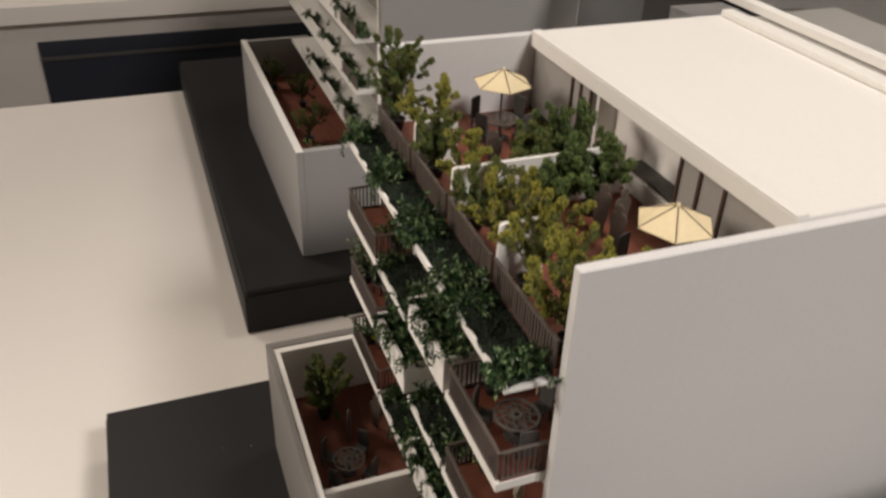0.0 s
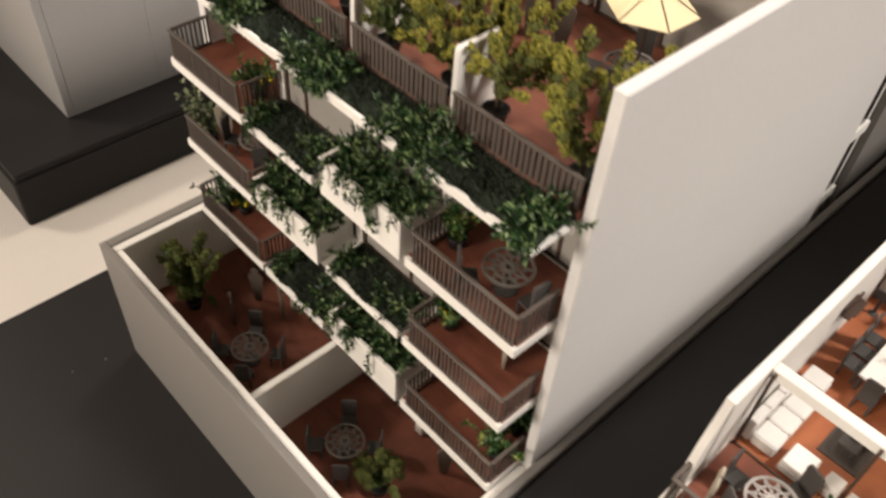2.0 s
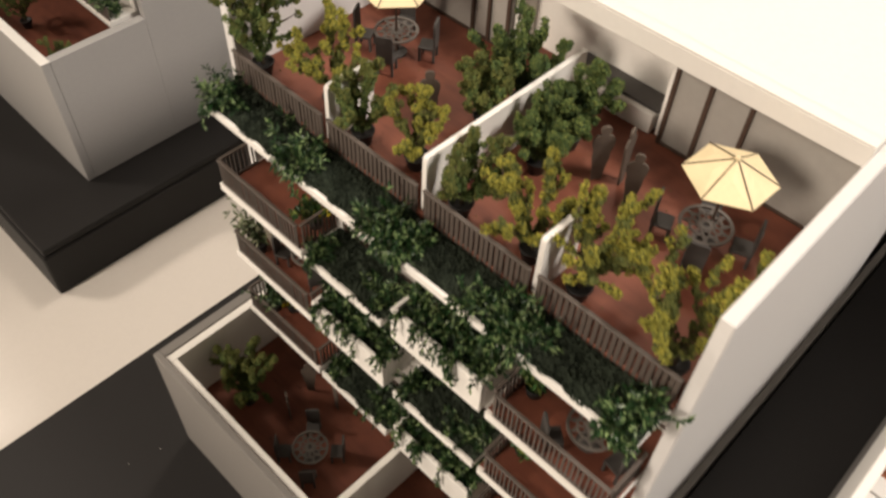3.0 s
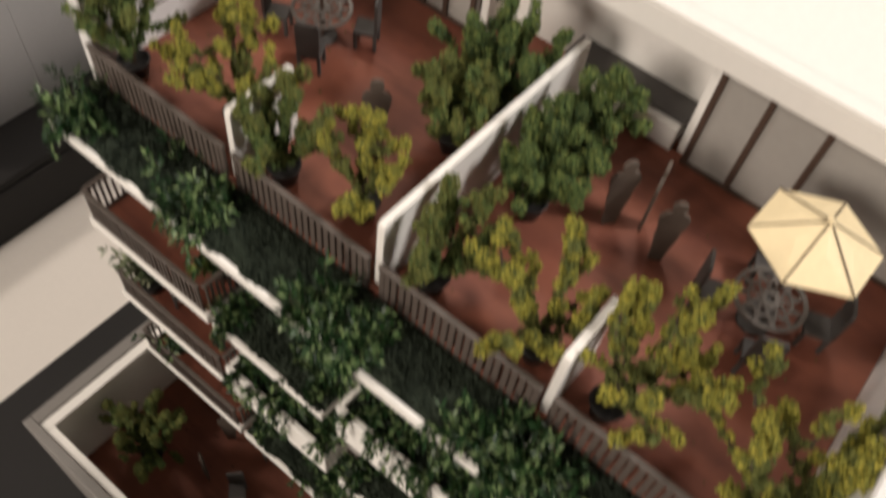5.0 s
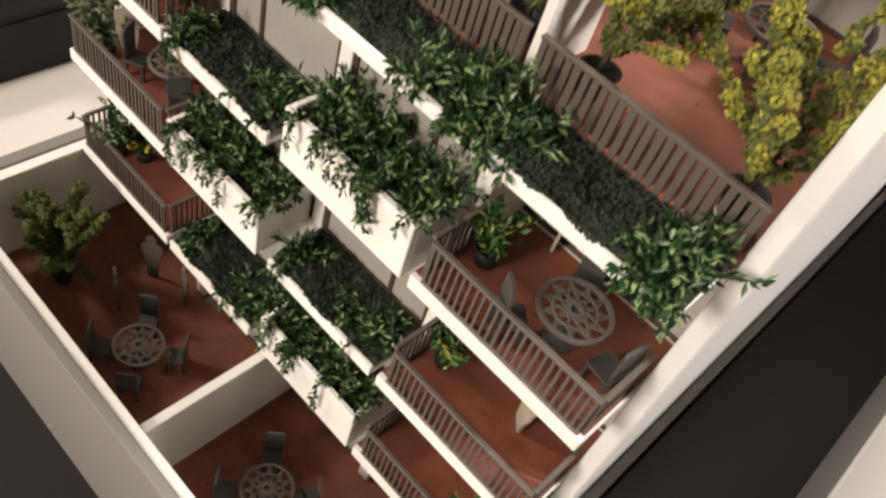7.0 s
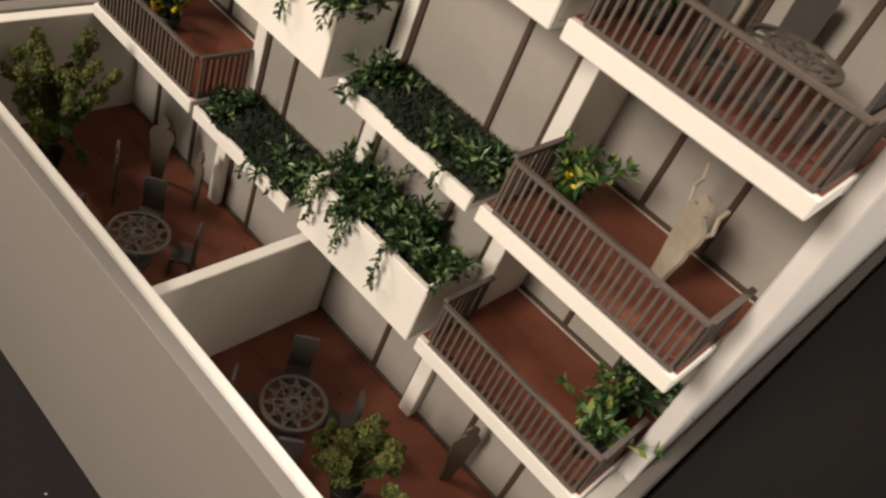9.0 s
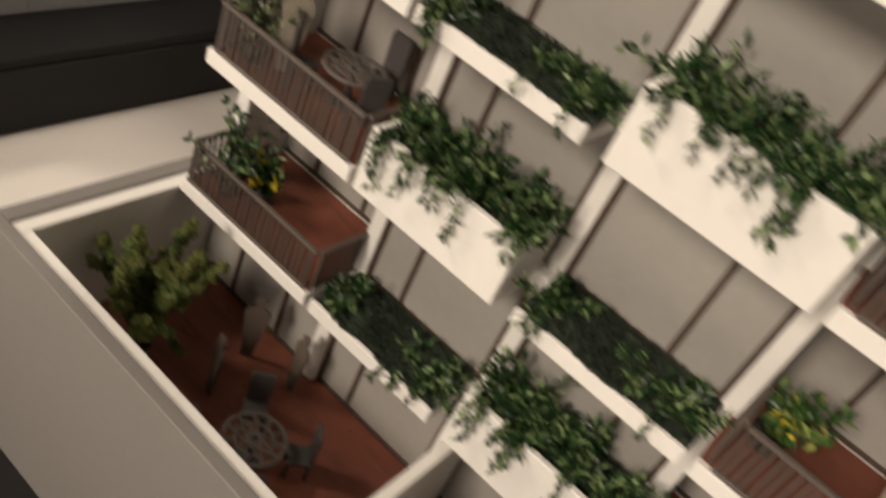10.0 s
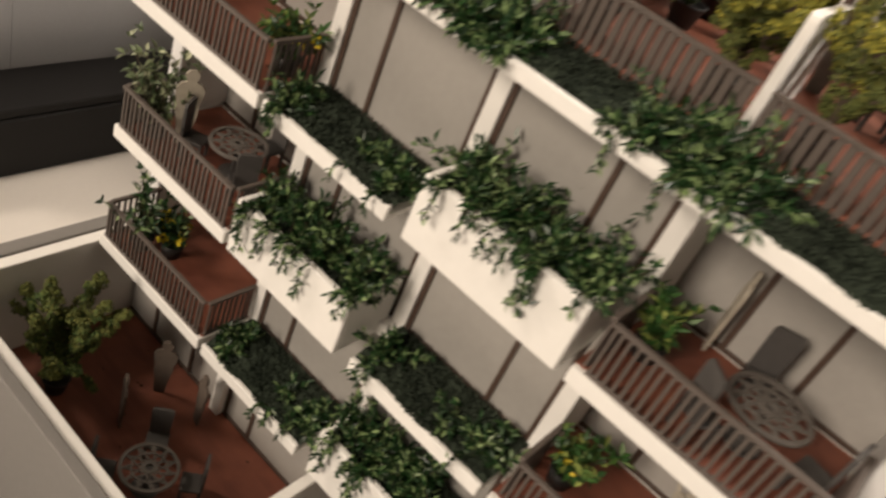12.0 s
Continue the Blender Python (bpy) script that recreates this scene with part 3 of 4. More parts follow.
# ---- potted shrubs ----
def flock_shrub(x, y, z, height, spread, fingers, mats, seed, label, lean=(0, 0), dense=1.0, low=(-9, -9), high=(9, 9), fat=0.112):
    """A splayed shrub of knobbly flocked branches in a black pot; low and high keep it clear of walls."""
    rng = np.random.default_rng(seed)
    ob = thing("potted_shrub", x, y, z, label, "plant", "potted shrubs")
    tw, inner, tips = Shape(), Shape(), Shape()
    ph = 0.42
    part("pot", Shape().lathe([(0.0, 0.0), (0.2, 0.0), (0.29, 0.38), (0.32, 0.42), (0.27, 0.42), (0.25, 0.35), (0.0, 0.35)], 14), POT, ob, "black plastic pot", smooth=True)
    tw.tube([(0, 0, ph - 0.1), (lean[0] * 0.2, lean[1] * 0.2, ph + height * 0.2)], [0.055, 0.04], 6)
    for k in range(fingers):
        a = 2.4 * k + rng.uniform(-0.3, 0.3)
        out = spread * (0.25 + 1.0 * (k + rng.uniform(0.2, 0.8)) / fingers)
        ln = height * rng.uniform(0.72, 1.04) / (1 + 0.2 * out)
        d = np.array([math.cos(a) * out + lean[0], math.sin(a) * out + lean[1], 1.0])
        d /= np.linalg.norm(d)
        p = np.array([lean[0] * 0.15, lean[1] * 0.15, ph + height * rng.uniform(0.0, 0.12)])
        arms = [(p, d, ln, 0)]
        for q in range(4):
            f = 0.3 + 0.16 * q + rng.uniform(-0.05, 0.05)
            d2 = d + rng.normal(0, 0.55, 3) + np.array([0, 0, 0.1])
            arms.append((p + d * ln * f, d2 / np.linalg.norm(d2), ln * rng.uniform(0.26, 0.46) * (1.15 - 0.5 * f), 1))
        for p, d, ln2, minor in arms:
            pts = [p]
            for j in range(5):
                d = d + rng.normal(0, 0.12, 3) + np.array([0, 0, 0.05])
                d = d / np.linalg.norm(d)
                p = p + d * ln2 / 5
                pts.append(p)
            pts = np.array(pts)
            pts[:, :2] = np.clip(pts[:, :2], low, high)
            tw.tube(pts, [0.028 - 0.004 * j for j in range(6)], 4)
            # knobs of flock, larger towards the tip
            s = 0.1 if minor else 0.07
            while s < 1.02:
                i = min(int(s * 5), 4)
                r = fat * rng.uniform(0.62, 1.12) * (0.7 + 0.45 * min(s, 1)) * (0.9 if minor else 1)
                c = pts[i] + (pts[i + 1] - pts[i]) * (s * 5 - i) + rng.normal(0, 0.03, 3)
                s += (0.095 + 0.06 * rng.random()) / ln2
                if rng.random() < 0.06:
                    continue
                # outer knobs take the bright flock as if lit, inner ones the shaded tone
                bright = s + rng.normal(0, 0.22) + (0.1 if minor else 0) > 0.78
                n = int(dense * 5600 * r * r)
                o = rng.normal(0, 1, (n, 3))
                o /= np.linalg.norm(o, axis=1, keepdims=True)
                g = c + o * (r * rng.uniform(0.72, 1.16, n))[:, None]
                g[:, :2] = np.clip(g[:, :2], np.array(low) - 0.04, np.array(high) + 0.04)
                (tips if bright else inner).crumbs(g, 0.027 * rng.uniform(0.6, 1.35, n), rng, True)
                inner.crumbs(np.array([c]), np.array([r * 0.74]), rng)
    part("twig", tw, WOOD, ob)
    part("inner_foliage", inner, mats[0], ob, "inner flock in a darker green for shade")
    part("tip_foliage", tips, mats[1], ob, "twig-tip flock in a lighter tone for lit sides")
    return ob


YG = "yellow-green flocked shrub in a black pot on the terrace"
DG = "large dark green flocked bush in a black pot on the terrace"
OL = "olive green flocked shrub in a black pot on the terrace"
# inner and tip flock; the pairs put shade and lit sides into the colour
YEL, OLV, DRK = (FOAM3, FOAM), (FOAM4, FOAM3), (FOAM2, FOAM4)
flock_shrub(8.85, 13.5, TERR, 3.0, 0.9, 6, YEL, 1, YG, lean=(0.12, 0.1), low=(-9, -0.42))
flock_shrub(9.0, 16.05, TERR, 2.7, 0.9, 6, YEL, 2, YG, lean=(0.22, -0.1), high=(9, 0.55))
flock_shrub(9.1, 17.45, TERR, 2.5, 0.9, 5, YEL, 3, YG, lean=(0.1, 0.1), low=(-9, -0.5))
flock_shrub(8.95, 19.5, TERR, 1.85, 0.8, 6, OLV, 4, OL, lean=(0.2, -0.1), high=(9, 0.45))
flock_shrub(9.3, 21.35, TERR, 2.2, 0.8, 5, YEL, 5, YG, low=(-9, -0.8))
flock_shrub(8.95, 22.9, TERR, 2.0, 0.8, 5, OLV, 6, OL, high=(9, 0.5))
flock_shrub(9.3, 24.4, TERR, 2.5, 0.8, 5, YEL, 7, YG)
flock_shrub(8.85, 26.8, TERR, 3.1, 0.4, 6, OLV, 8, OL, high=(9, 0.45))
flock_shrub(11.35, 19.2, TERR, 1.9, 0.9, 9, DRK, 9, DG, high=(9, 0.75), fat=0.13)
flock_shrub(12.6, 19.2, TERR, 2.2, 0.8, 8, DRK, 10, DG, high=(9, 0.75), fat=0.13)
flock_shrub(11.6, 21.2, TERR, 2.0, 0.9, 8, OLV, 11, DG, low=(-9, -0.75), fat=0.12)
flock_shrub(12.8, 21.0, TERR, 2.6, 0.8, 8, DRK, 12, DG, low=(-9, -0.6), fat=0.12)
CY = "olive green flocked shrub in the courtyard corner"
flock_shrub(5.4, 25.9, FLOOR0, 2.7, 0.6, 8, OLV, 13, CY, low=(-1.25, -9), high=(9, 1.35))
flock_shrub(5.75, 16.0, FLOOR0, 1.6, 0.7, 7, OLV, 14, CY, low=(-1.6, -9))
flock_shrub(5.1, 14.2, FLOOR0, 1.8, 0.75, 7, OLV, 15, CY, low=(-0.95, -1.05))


# ---- leafy pot plants on the balconies ----
def balcony_plant(x, y, z, seed, mat, size, flowers, label):
    rng = np.random.default_rng(seed)
    ob = thing("pot_plant", x, y, z, label, "plant", "balcony pot plants")
    part("pot", Shape().lathe([(0.0, 0.0), (0.2, 0.0), (0.27, 0.36), (0.24, 0.36), (0.22, 0.3), (0.0, 0.3)], 12), POT, ob, "black pot", smooth=True)
    lv, st, fl = Shape(), Shape(), Shape()
    for k in range(17):
        a, t = rng.uniform(0, 6.28), rng.uniform(0.05, 0.75)
        d = np.array([math.cos(a) * t, math.sin(a) * t, 1.0])
        ln = size * rng.uniform(0.5, 1.0)
        pts = [np.array([0, 0, 0.28]) + d * ln * j / 5 + np.array([math.cos(a), math.sin(a), -0.5]) * t * 0.25 * (j / 5) ** 2 for j in range(6)]
        st.tube(pts[::2], 0.014, 3, cap=False)
        q = np.repeat(np.array(pts[1:]), 4, 0)
        lv.leaves(q, rng.normal(0, 1, q.shape) + d * 0.7, rng.normal(0, 0.5, q.shape) + (0, 0, 1), 0.24 * rng.uniform(0.6, 1.3, len(q)), 0.10 * rng.uniform(0.7, 1.2, len(q)))
        if k < flowers:
            fl.crumbs(pts[-1] * np.array([1, 1, 0.9]) + rng.normal(0, 0.07, (9, 3)), np.full(9, 0.06), rng)
    part("stalk", st, WOOD, ob)
    part("leafage", lv, mat, ob)
    if flowers:
        part("blossom", fl, YELLOW, ob, "bright yellow blossom")


PP = "green leafy plant in a black pot on a balcony"
PY = "green leafy plant with yellow blossom on a balcony"
balcony_plant(8.0, 24.1, SLABS[2] + TH + .02, 21, LEAF2, 0.9, 2, PY)
balcony_plant(7.6, 26.8, SLABS[1] + TH + .02, 22, LEAFP, 1.65, 0, "tall plant with pale variegated leaves on a balcony")
balcony_plant(7.6, 26.6, SLABS[0] + TH + .02, 23, LEAF, 1.6, 0, PP)
balcony_plant(8.05, 26.1, SLABS[0] + TH + .02, 24, LEAF, 0.75, 7, PY)
balcony_plant(8.3, 16.15, SLABS[2] + TH + .02, 25, LEAF2, 0.75, 0, PP)
balcony_plant(8.3, 16.1, SLABS[1] + TH + .02, 26, LEAF2, 0.85, 1, PY)
balcony_plant(7.9, 13.55, SLABS[0] + TH + .02, 27, LEAF2, 1.15, 0, PP)
balcony_plant(8.9, 13.7, SLABS[0] + TH + .02, 28, LEAF, 1.0, 0, PP)


# ---- tables, chairs and umbrellas ----
def chair(x, y, z, turn, label="dark grey high-backed card chair at a round table", group="garden chairs"):
    ob = thing("garden_chair", x, y, z, label, "chair", group, turn=turn)
    part("seat", Shape().box(-0.24, 0.24, -0.24, 0.24, 0.40, 0.47, 0.015), CHAIR, ob)
    bk = Shape().plate([(-0.22, 0.47), (-0.24, 1.18), (-0.2, 1.26), (0.2, 1.26), (0.24, 1.18), (0.22, 0.47)], 0.19, 0.25)
    part("backrest", bk, CHAIR, ob)
    for sx in (-0.2, 0.2):
        for sy in (-0.2, 0.2):
            part("leg", Shape().box(sx - 0.035, sx + 0.035, sy - 0.035, sy + 0.035, 0, 0.4, 0.01), CHAIR, ob)
    return ob


first_chair = chair(5.6, 23.55, FLOOR0, 0)


def round_table(x, y, z, r, mat, label):
    """A lattice-topped round table: rim, hub, crossing bars."""
    ob = thing("round_table", x, y, z, label, "table", "round lattice tables")
    part("rim", Shape().lathe([(r - 0.07, 0.70), (r, 0.70), (r + 0.01, 0.73), (r, 0.76), (r - 0.07, 0.76), (r - 0.07, 0.70)], 36), mat, ob)
    part("hub", Shape().lathe([(0.08, 0.705), (0.15, 0.705), (0.15, 0.755), (0.08, 0.755), (0.08, 0.705)], 16), mat, ob)
    part("ring", Shape().lathe([(r * 0.56, 0.71), (r * 0.56 + 0.035, 0.71), (r * 0.56 + 0.035, 0.75), (r * 0.56, 0.75), (r * 0.56, 0.71)], 30), mat, ob)
    lat = Shape()
    n = 11
    for k in range(n):
        a = 2 * math.pi * k / n
        for b, r0, r1 in ((a + 0.9, 0.15, r - 0.03), (a - 0.9, 0.15, r - 0.03), (a + 0.28, r * 0.56, r - 0.03)):
            p, q = (r0 * math.cos(a), r0 * math.sin(a), 0.73), (r1 * math.cos(b), r1 * math.sin(b), 0.73)
            lat.tube([p, q], 0.018, 4)
    part("lattice", lat, mat, ob)
    part("leg", Shape().lathe([(0.0, 0.0), (0.3, 0.0), (0.3, 0.04), (0.07, 0.08), (0.06, 0.6), (0.16, 0.70), (0.0, 0.70)], 14), CHAIR, ob)


RT = "grey round garden table with an open lattice top"
def dining_set(x, y, z, r, mat, chairs, off):
    round_table(x, y, z, r, mat, RT)
    for k in range(chairs):
        a = off + 360 / chairs * k
        d = r + 0.3
        if (x, y, k) != (5.6, 22.62, 0):
            copy_thing(first_chair, there(x - d * math.sin(radians(a)), y + d * math.cos(radians(a)), z, a))


dining_set(5.6, 22.62, FLOOR0 + 0.002, 0.62, LATTICE, 4, 45)
first_chair.matrix_basis = there(5.6 - 0.65, 22.62 + 0.65, FLOOR0 + 0.002, 45)
dining_set(5.8, 17.7, FLOOR0 + 0.002, 0.62, LATTICE, 4, 45)
LZ = [z + TH + 0.022 for z in SLABS[:3]]
dining_set(8.2, 14.4, LZ[2], 0.62, LATTICE, 3, -70)
dining_set(8.35, 25.1, LZ[1], 0.6, LATTICE, 3, -90)
dining_set(12.15, 15.0, TERR + 0.002, 0.62, LATTICE, 4, 20)
dining_set(12.15, 25.05, TERR + 0.002, 0.62, LATTICE, 4, 30)


def umbrella(x, y, z, tilt, turn):
    ob = thing("garden_umbrella", x, y, z, "cream six-sided garden umbrella with brown ribs, over a round table", "umbrella", "terrace umbrellas", turn=turn)
    part("pole", Shape().tube([(0, 0, 0), (0, 0, 2.56)], 0.035, 8), BROWN, ob)
    part("base", Shape().lathe([(0, 0), (0.26, 0), (0.26, 0.06), (0.05, 0.1), (0, 0.1)], 14), CHAIR, ob)
    r, top, low = 1.04, 2.60, 2.1
    ring = [(r * math.cos(math.pi / 3 * k), r * math.sin(math.pi / 3 * k)) for k in range(6)]
    for k in range(6):
        (ax, ay), (bx, by) = ring[k], ring[(k + 1) % 6]
        mid = ((ax + bx) * 0.27, (ay + by) * 0.27, (top + low) / 2 + 0.02)
        up = [(0, 0, top), (ax, ay, low), (bx, by, low), mid]
        panel = Shape().add(up + [(px, py, pz - 0.02) for px, py, pz in up], [(0, 1, 3), (1, 2, 3), (2, 0, 3), (4, 7, 5), (5, 7, 6), (6, 7, 4), (1, 5, 6, 2), (0, 4, 5, 1), (2, 6, 4, 0)])
        part("canopy_panel", panel, CLOTH, ob)
        part("rib", Shape().tube([(0, 0, top + 0.015), (ax * 1.01, ay * 1.01, low + 0.012)], 0.013, 5), BROWN, ob)
    part("cap", Shape().lathe([(0.07, top - 0.02), (0.05, top + 0.05), (0.0, top + 0.08)], 10), CLOTH, ob)


umbrella(12.42, 15.0, TERR + 0.003, 0, 57)
umbrella(12.1, 25.0, TERR + 0.003, 0, 20)


# ---- flat cut-out silhouettes ----
def cutout(x, y, z, turn, mat, h, label, arms=False, wide=1.0):
    """A flat upright silhouette of card on its edge."""
    w = h / 1.75
    prof = [(0.13, 0), (0.16, 0.4), (0.22, 0.75), (0.22, 0.95), (0.27, 1.15), (0.28, 1.32), (0.2, 1.45), (0.08, 1.49), (0.13, 1.57), (0.13, 1.68), (0.06, 1.75)]
    out = [(px * w * wide, pz * w) for px, pz in prof]
    shape = Shape().plate(out + [(-px, pz) for px, pz in out[::-1]], -0.03, 0.03)
    if arms:
        for s in (-1, 1):
            shape.tube([(s * 0.24 * w * wide, 0, 1.3 * w), (s * 0.36 * w * wide, 0, 1.55 * w), (s * 0.30 * w * wide, 0, 1.78 * w), (s * 0.36 * w * wide, 0, 2.0 * w)], 0.035, 6)
    ob = tagged(part("card_silhouette", shape, mat), label, "cut-out", "card silhouettes")
    ob.matrix_basis = there(x, y, z, turn)


GL, PL = "flat grey card scale silhouette standing upright", "flat pale card scale silhouette standing upright"
for x, y, turn, h in ((12.2, 18.0, -40, 1.7), (12.55, 17.5, 10, 1.75), (12.1, 16.95, -60, 1.6), (10.7, 22.3, -50, 1.65)):
    cutout(x, y, TERR, turn, FIGGREY, h, GL)
for x, y, turn, h in ((7.3, 24.7, -50, 1.7), (6.05, 24.35, 60, 1.65), (7.5, 23.5, 70, 1.6), (7.7, 15.2, -30, 1.65)):
    cutout(x, y, FLOOR0 + .002, turn, FIGGREY, h, GL)
cutout(8.5, 14.3, LZ[1], 44, FIGPALE, 1.55, PL, True, wide=1.7)
cutout(7.95, 26.35, LZ[1], -30, FIGPALE, 1.75, PL)
cutout(9.5, 15.65, LZ[2], 20, FIGPALE, 1.6, PL, wide=0.6)

# ---- the open floor-plan model ----
PZ = 12.97
plan = thing("floor_plan_model", 14, 7, STREET_Z, "open white flat model with orange floor and furniture", "building")


def ppart(name, shape, mat, label="", parent=None):
    shape.v = [(x - 14, y - 7, z - STREET_Z) for x, y, z in shape.v]
    return part(name, shape, mat, parent or plan, label)


PT = 15.9
ppart("plinth", Shape().box(9.4, 34, -4, 9.25, STREET_Z + 0.003, PZ - 0.32), GREYCARD)
ppart("floor_slab", Shape().box(8.5, 34, -4, 9.3, PZ - 0.315, PZ - 0.02), WHITE)
ppart("floor_print", Shape().box(11.1, 33.9, 5.45, 9.03, PZ - 0.018, PZ, 0.004), TERRA2, "orange printed floor")
ppart("balcony_print", Shape().box(8.65, 11.095, -3.9, 9.03, PZ - 0.018, PZ, 0.004), TERRA, "brown-red printed balcony floor")
ppart("bedroom_print", Shape().box(11.1, 33.9, -3.9, 5.445, PZ - 0.018, PZ, 0.004), BROWN, "dark brown printed floor")
ppart("outer_wall", Shape().box(9.75, 34, 9.05, 9.3, PZ - 0.01, PT), WHITE)
ppart("balcony_cheek", Shape().plate([(9.72, PZ), (9.72, PT), (9.3, PZ + 1.6), (9.05, PZ)], 9.08, 9.28), WHITE)
ppart("beam", Shape().box(11.2, 11.5, 5.62, 9.04, PT - 0.32, PT), WHITE)
ppart("party_wall", Shape().box(9.8, 34, 5.3, 5.6, PZ + 0.002, PT), WHITE)
ppart("kitchen_wall", Shape().box(20.9, 21.1, 7.6, 9.04, PZ + 0.002, PT), WHITE)
ppart("cross_wall", Shape().box(11.2, 11.5, 1.0, 5.29, PZ + 0.002, PT), WHITE)
ppart("door_post", Shape().box(11.11, 11.19, 8.9, 8.98, PZ, PT - 0.05), BROWN)
ppart("door_post", Shape().box(11.11, 11.19, 6.4, 6.48, PZ, PT - 0.05), BROWN)
ppart("door_track", Shape().box(11.12, 11.18, 5.62, 9.03, PZ + 0.003, PZ + 0.04, 0.005), BROWN)
railing(8.6, 5.7, 8.6, 9.2, PZ, 0.98, 0.165, BAR, "brown-grey slatted railing of the flat's balcony", "balcony railings")
railing(8.7, 9.2, 9.2, 9.2, PZ, 0.98, 0.165, BAR, "brown-grey slatted railing of the flat's balcony", "balcony railings")
round_table(9.95, 7.45, PZ + .002, 0.62, LATTICEW, "pale grey round garden table with an open lattice top")
for dx, dy, a in ((-0.75, 0.55, 55), (0.1, 1.0, 0), (0.95, -0.3, -110)):
    copy_thing(first_chair, there(9.95 + dx * 0.88, 7.45 + dy * 0.88, PZ + .002, a))
balcony_plant(9.7, 6.2, PZ + .002, 41, LEAF2, 1.1, 2, "yellow-green leafy plant in a pot on the flat's balcony")
cutout(9.2, 8.5, PZ + .002, 20, FIGPALE, 1.6, PL)


def cushion_block(name, x0, x1, y0, y1, z0, z1, label, category, group=""):
    ob = thing(name, (x0 + x1) / 2, (y0 + y1) / 2, z0, label, category, group)
    hx, hy, h = (x1 - x0) / 2, (y1 - y0) / 2, z1 - z0
    part("body", Shape().box(-hx, hx, -hy, hy, 0, h * 0.6, 0.03), SOFA, ob)
    part("cushion", Shape().box(-hx + 0.02, hx - 0.02, -hy + 0.02, hy - 0.02, h * 0.605, h, 0.06), SOFA, ob)
    return ob


sofa = thing("sofa", 12.4, 8.55, PZ + .002, "white modular sofa against the flat's wall", "sofa")
for k in range(3):
    part("seat", Shape().box(-0.98 + 0.66 * k, -0.34 + 0.66 * k, -0.45, 0.2, 0, 0.42, 0.06), SOFA, sofa)
    part("back_cushion", Shape().box(-0.98 + 0.66 * k, -0.34 + 0.66 * k, 0.21, 0.45, 0, 0.78, 0.06), SOFA, sofa)
part("armrest", Shape().box(1.02, 1.25, -0.45, 0.45, 0, 0.6, 0.05), SOFA, sofa)
cushion_block("armchair", 13.75, 14.4, 8.2, 8.85, PZ + .002, PZ + 0.5, "white upholstered armchair block", "armchair")
cushion_block("ottoman", 11.3, 12.05, 7.2, 7.9, PZ + .002, PZ + 0.42, "white square upholstered ottoman beside the sofa", "ottoman", "ottomans")
cushion_block("ottoman", 11.5, 12.0, 6.5, 6.95, PZ + .002, PZ + 0.42, "white square upholstered ottoman beside the sofa", "ottoman", "ottomans")
cushion_block("ottoman", 11.35, 11.85, 5.92, 6.36, PZ + .002, PZ + 0.42, "white square upholstered ottoman beside the sofa", "ottoman", "ottomans")
tagged(part("rug", Shape().box(12.55, 14.0, 6.45, 7.5, PZ + .003, PZ + .03, 0.01), RUG), "dark grey rug with a low table", "rug")
low = thing("coffee_table", 13.25, 7.0, PZ + .032, "low dark coffee table on the rug", "table")
part("tabletop", Shape().box(-0.4, 0.4, -0.25, 0.25, 0.28, 0.33), CHAIR, low)
for sx in (-0.34, 0.34):
    for sy in (-0.2, 0.2):
        part("leg", Shape().box(sx - 0.03, sx + 0.03, sy - 0.03, sy + 0.03, 0, 0.28), CHAIR, low)
part("bowl", Shape().lathe([(0.0, 0.335), (0.05, 0.335), (0.11, 0.40), (0.1, 0.40), (0.0, 0.345)], 12), LATTICE, low)

dt = thing("dining_table", 15.8, 7.27, PZ + .002, "white-topped dining table with a flower vase", "table")
part("tabletop", Shape().box(-1.06, 1.06, -0.58, 0.58, 0.68, 0.76, 0.03), SOFA, dt)
for sx in (-0.85, 0.85):
    for sy in (-0.5, 0.5):
        part("leg", Shape().box(sx - 0.05, sx + 0.05, sy - 0.05, sy + 0.05, 0, 0.68), CHAIR, dt)
vase = thing("flower_vase", 15.8, 7.27, PZ + .762, "small dark vase with orange flowers on the dining table", "vase")
part("vase_body", Shape().lathe([(0.0, 0.0), (0.09, 0.0), (0.14, 0.12), (0.07, 0.24), (0.0, 0.24)], 12), CHAIR, vase)
rngf = np.random.default_rng(5)
part("blossom", Shape().crumbs(rngf.normal(0, 0.1, (40, 3)) + (0, 0, 0.36), np.full(40, 0.055), rngf), FLOWER, vase, "orange blossom")
for dx, dy, a in ((-0.55, 0.85, 0), (0.05, 0.85, 0), (0.65, 0.85, 0), (-0.55, -0.85, 180), (0.05, -0.85, 180), (0.65, -0.85, 180), (-1.25, 0.1, 90), (1.25, 0.0, -90)):
    c = copy_thing(first_chair, there(15.8 + dx, 7.27 + dy, PZ + .003, a))
    tagged(c, "dark high-backed dining chair at the white table", "chair", "dining chairs")
counter = thing("kitchen_counter", 18.85, 7.2, PZ + .002, "kitchen counter with pale front and dark top edge", "counter")
part("counter_body", Shape().box(-0.3, 0.3, -1.5, 1.8, 0, 0.98), SOFA, counter)
part("counter_top", Shape().box(-0.45, 0.38, -1.55, 1.83, 0.985, 1.06), GREYCARD, counter, "grey counter top")
part("hob", Shape().box(-0.2, 0.25, 0.9, 1.5, 1.062, 1.085), CHAIR, counter, "black hob")
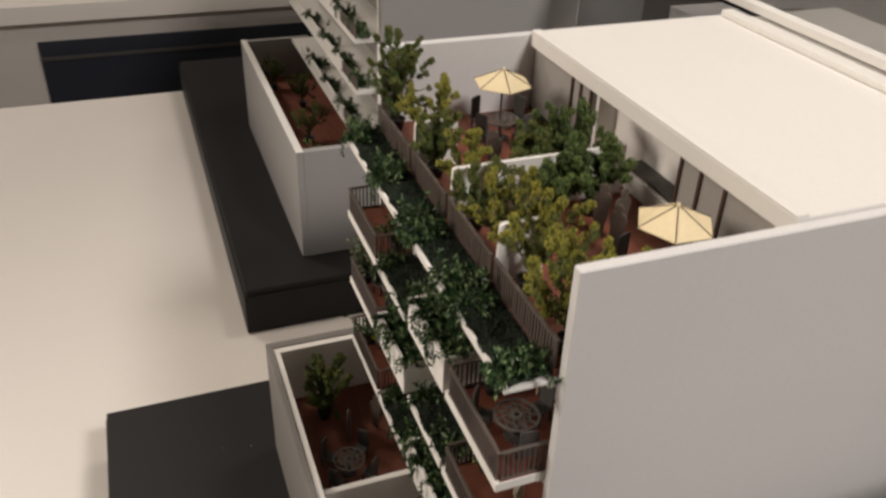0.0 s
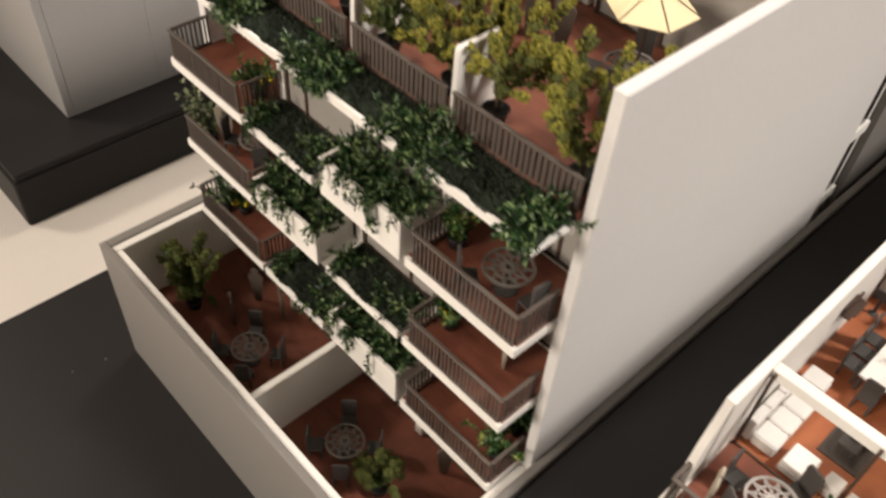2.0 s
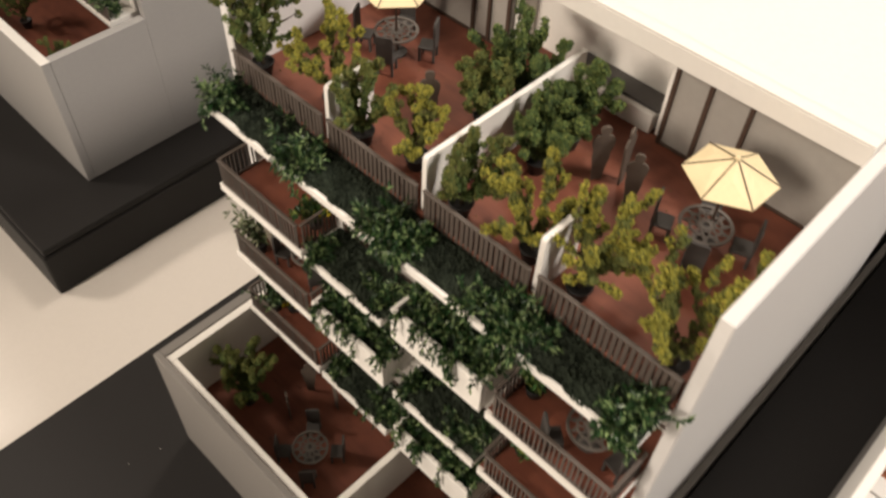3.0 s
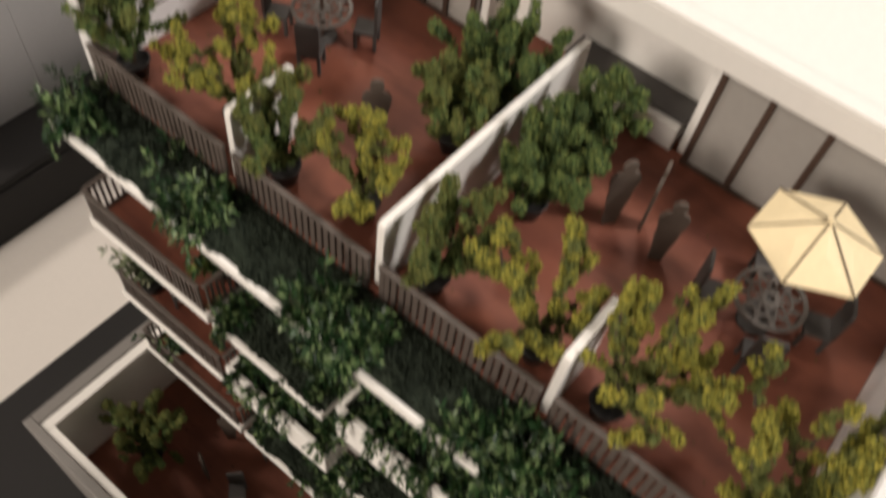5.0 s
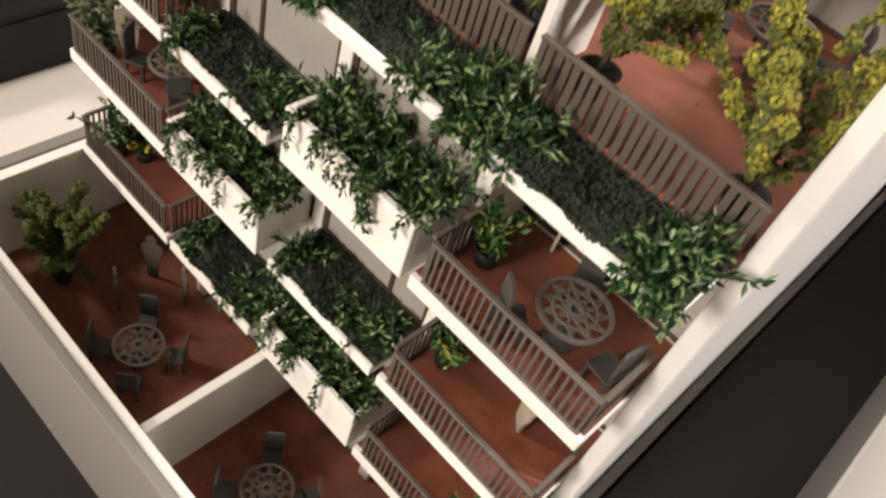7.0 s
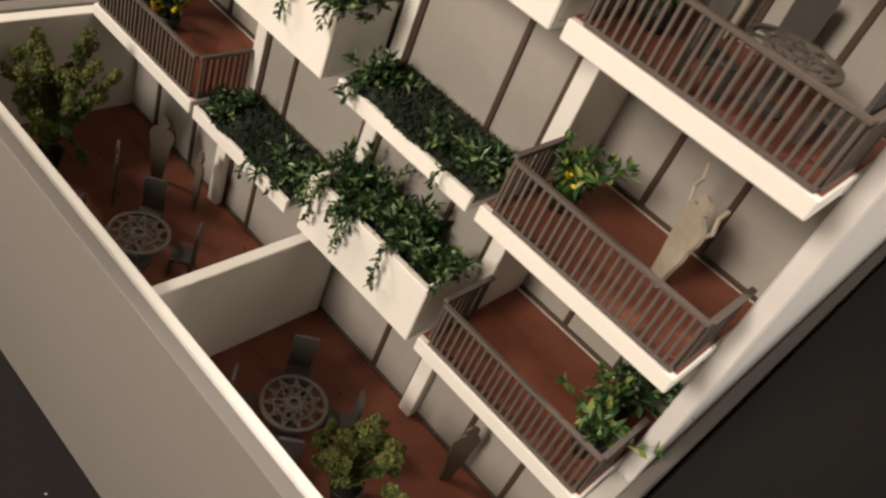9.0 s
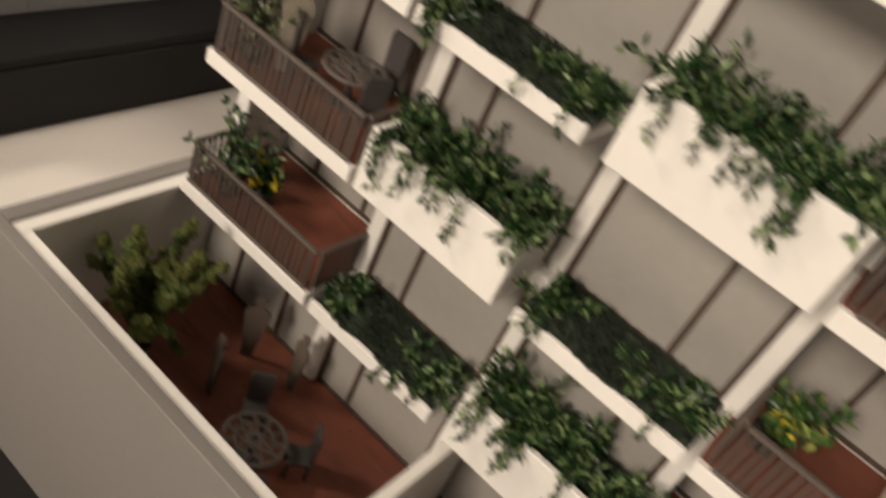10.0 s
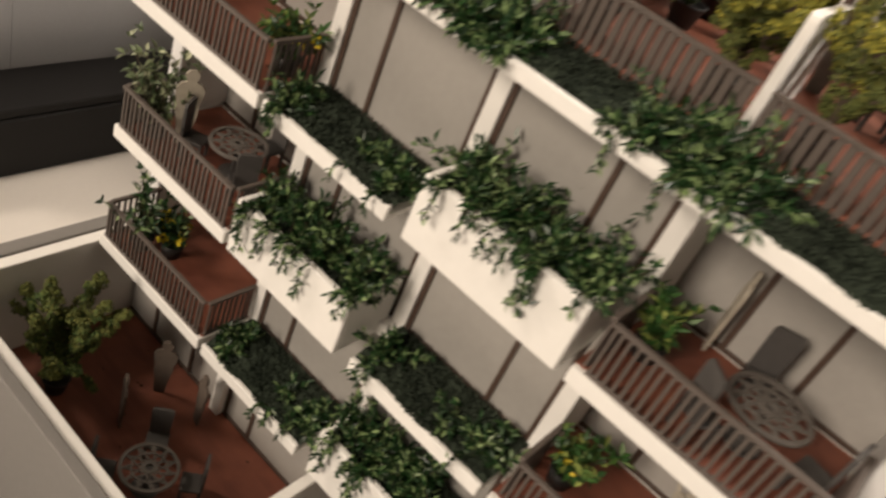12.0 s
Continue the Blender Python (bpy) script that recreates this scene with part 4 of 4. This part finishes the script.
for k in range(4):
    st = thing("bar_stool", 17.8, 6.4 + 0.76 * k, PZ + .003, "dark bar stool at the kitchen counter", "stool", "bar stools")
    part("seat", Shape().box(-0.2, 0.2, -0.2, 0.2, 0.68, 0.75), CHAIR, st)
    part("backrest", Shape().box(-0.24, -0.18, -0.2, 0.2, 0.75, 1.05), CHAIR, st)
    part("leg", Shape().lathe([(0, 0), (0.16, 0), (0.05, 0.06), (0.04, 0.68), (0, 0.68)], 10), CHAIR, st)
for x0, z0 in ((15.25, 14.55), (15.85, 14.2)):
    sh = thing("wall_shelf", x0, 8.9, z0, "dark brown wall shelf fixed to the white wall", "shelf", "wall shelves")
    part("back_board", Shape().box(0, 0.75, 0.08, 0.145, 0, 0.30), BROWN, sh)
    part("shelf_board", Shape().box(0, 0.75, -0.12, 0.078, 0.0, 0.06), BROWN, sh)
cab = thing("wall_cabinet", 18.75, 8.8, 14.9, "white wall cabinet over the kitchen counter", "cabinet")
part("cabinet_body", Shape().box(-0.6, 0.85, -0.25, 0.24, 0, 0.75), SOFA, cab)
part("cabinet_door", Shape().box(-0.58, 0.1, -0.285, -0.252, 0.02, 0.73), SOFA, cab)
part("cabinet_door", Shape().box(0.13, 0.83, -0.285, -0.252, 0.02, 0.73), SOFA, cab)
fridge = thing("kitchen_unit", 21.6, 6.5, PZ + .002, "grey kitchen unit beyond the counter", "cabinet")
part("unit_body", Shape().box(-0.35, 0.35, -0.8, 0.8, 0, 0.95), GREYCARD, fridge)
part("unit_top", Shape().box(-0.37, 0.37, -0.82, 0.82, 0.955, 1.0), CHAIR, fridge)

# ---- the neighbouring house ----
nb = thing("neighbour_house_model", 20, 55, BASE_Z, "white card model of a second stepped terrace house", "building")


def npart(name, shape, mat, label=""):
    shape.v = [(x - 20, y - 55, z - BASE_Z) for x, y, z in shape.v]
    return part(name, shape, mat, nb, label)


CT = 10.9
# walls in the board greyed for weak light; the cap stays plain white
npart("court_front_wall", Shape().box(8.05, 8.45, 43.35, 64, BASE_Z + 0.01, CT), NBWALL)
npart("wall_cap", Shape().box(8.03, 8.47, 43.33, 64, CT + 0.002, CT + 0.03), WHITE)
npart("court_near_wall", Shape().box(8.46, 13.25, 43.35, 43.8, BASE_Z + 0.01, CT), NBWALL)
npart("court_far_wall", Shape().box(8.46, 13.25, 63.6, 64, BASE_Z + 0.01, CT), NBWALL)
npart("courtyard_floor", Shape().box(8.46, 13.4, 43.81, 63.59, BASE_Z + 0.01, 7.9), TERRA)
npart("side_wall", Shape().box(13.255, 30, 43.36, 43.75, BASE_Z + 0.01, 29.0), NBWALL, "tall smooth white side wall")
npart("body", Shape().box(14.7, 29.5, 44.16, 63.5, BASE_Z + 0.01, 26.0), PANEL)
for k in range(5):
    z = 10.6 + 3.05 * k
    npart("balcony_slab", Shape().box(11.9, 14.69, 44.17, 63.5, z, z + 0.3), WHITE)
    npart("planter_board", Shape().box(11.9, 12.05, 47.5, 60, z + 0.302, z + 1.0), WHITE)
    if k < 4:
        npart("column", Shape().box(13.3, 13.7, 44.2, 44.6, z + 0.302, z + 3.04), WHITE)
    npart("rail_board", Shape().box(11.95, 12.02, 44.2, 47.4, z + 0.302, z + 1.0), RAIL)
    for y, n in ((45.0, 34), (48.5, 40), (52.5, 40), (57, 40)):
        seed += 1
        trailing_plant(12.45, y, z + 0.32, 0.9, n, LEAF, seed, front=11.9, size=0.22, high=0.45, reach=0.5, rim=0.7)
for j, (x, y) in enumerate(((9.6, 45.2), (10.4, 51), (11.2, 57), (9.8, 61))):
    flock_shrub(x, y, 7.9, 2.4, 0.8, 6, OLV, 60 + j, "dark green flocked shrub in the neighbour's courtyard", dense=0.4)

# ---- beyond the table ----
far = thing("far_cabinet", -20, 93.4, -45, "pale grey cabinet with a long dark glass panel", "cabinet")
part("body", Shape().box(-60, 70, 0.5, 18, 0, 49.8), HALLWALL, far)
part("glass_panel", Shape().box(10.8, 68, 0.2, 0.49, 38, 47.6), SCREEN, far, "dark blue-grey glass panel")
part("glass_strip", Shape().box(10.8, 68, 0.05, 0.19, 45.6, 46.0), CHAIR, far)
part("ledge", Shape().box(-62, 72, -0.6, 19, 49.81, 51.6), TABLE, far, "white ledge")

# clear cover on a further model behind the roof
cover = thing("acrylic_cover", 34, 30, BASE_Z, "clear acrylic cover over a pale model", "cover")
part("inner_block", Shape().box(-4.5, 29, -13, 10, 0, 15.0), WALLW, cover)
part("blue_sheet", Shape().box(-3, 2, -8, -3, 15.002, 15.2), BLUE, cover, "pale blue sheet")
part("dark_piece", Shape().box(-3.5, -1, 1, 4, 15.002, 16.2), CHAIR, cover)
part("dark_piece", Shape().box(0, 2, -1, 1, 15.002, 15.8), CHAIR, cover)
part("pane", Shape().box(-9.5, -9.3, -14, 12, 0, 18.4), CLEAR, cover)
part("pane", Shape().box(-9.29, 30, -14, -13.8, 0, 18.4), CLEAR, cover)
part("pane", Shape().box(-9.5, 30, -14, 12, 18.41, 18.6), CLEAR, cover)
part("edge_strip", Shape().box(-9.7, -9.2, -14.2, 12.2, 18.61, 18.95), WHITE, cover)

# ---- litter: fallen grains on the floors, and scraps of paper on the base ----
rngl = np.random.default_rng(77)


def litter(name, x0, x1, y0, y1, z, n, mat, label):
    pts = np.stack([rngl.uniform(x0, x1, n), rngl.uniform(y0, y1, n), np.full(n, z + 0.012)], 1)
    ob = part(name, Shape().crumbs(pts, rngl.uniform(0.012, 0.035, n), rngl), mat)
    tagged(ob, label, "litter", kind="stuff")


litter("leaf_litter", 8.7, 13.8, 13.4, 26.8, TERR, 90, FOAM3, "fallen green flock grains on the terrace floor")
litter("leaf_litter", 4.3, 8.0, 13.4, 27.2, FLOOR0, 60, SOIL, "dark moss grains fallen on the courtyard floor")
litter("dust", -2.5, 3.2, 16, 32, BASE_Z, 6, TABLE, "pale specks of dust on the dark base board")
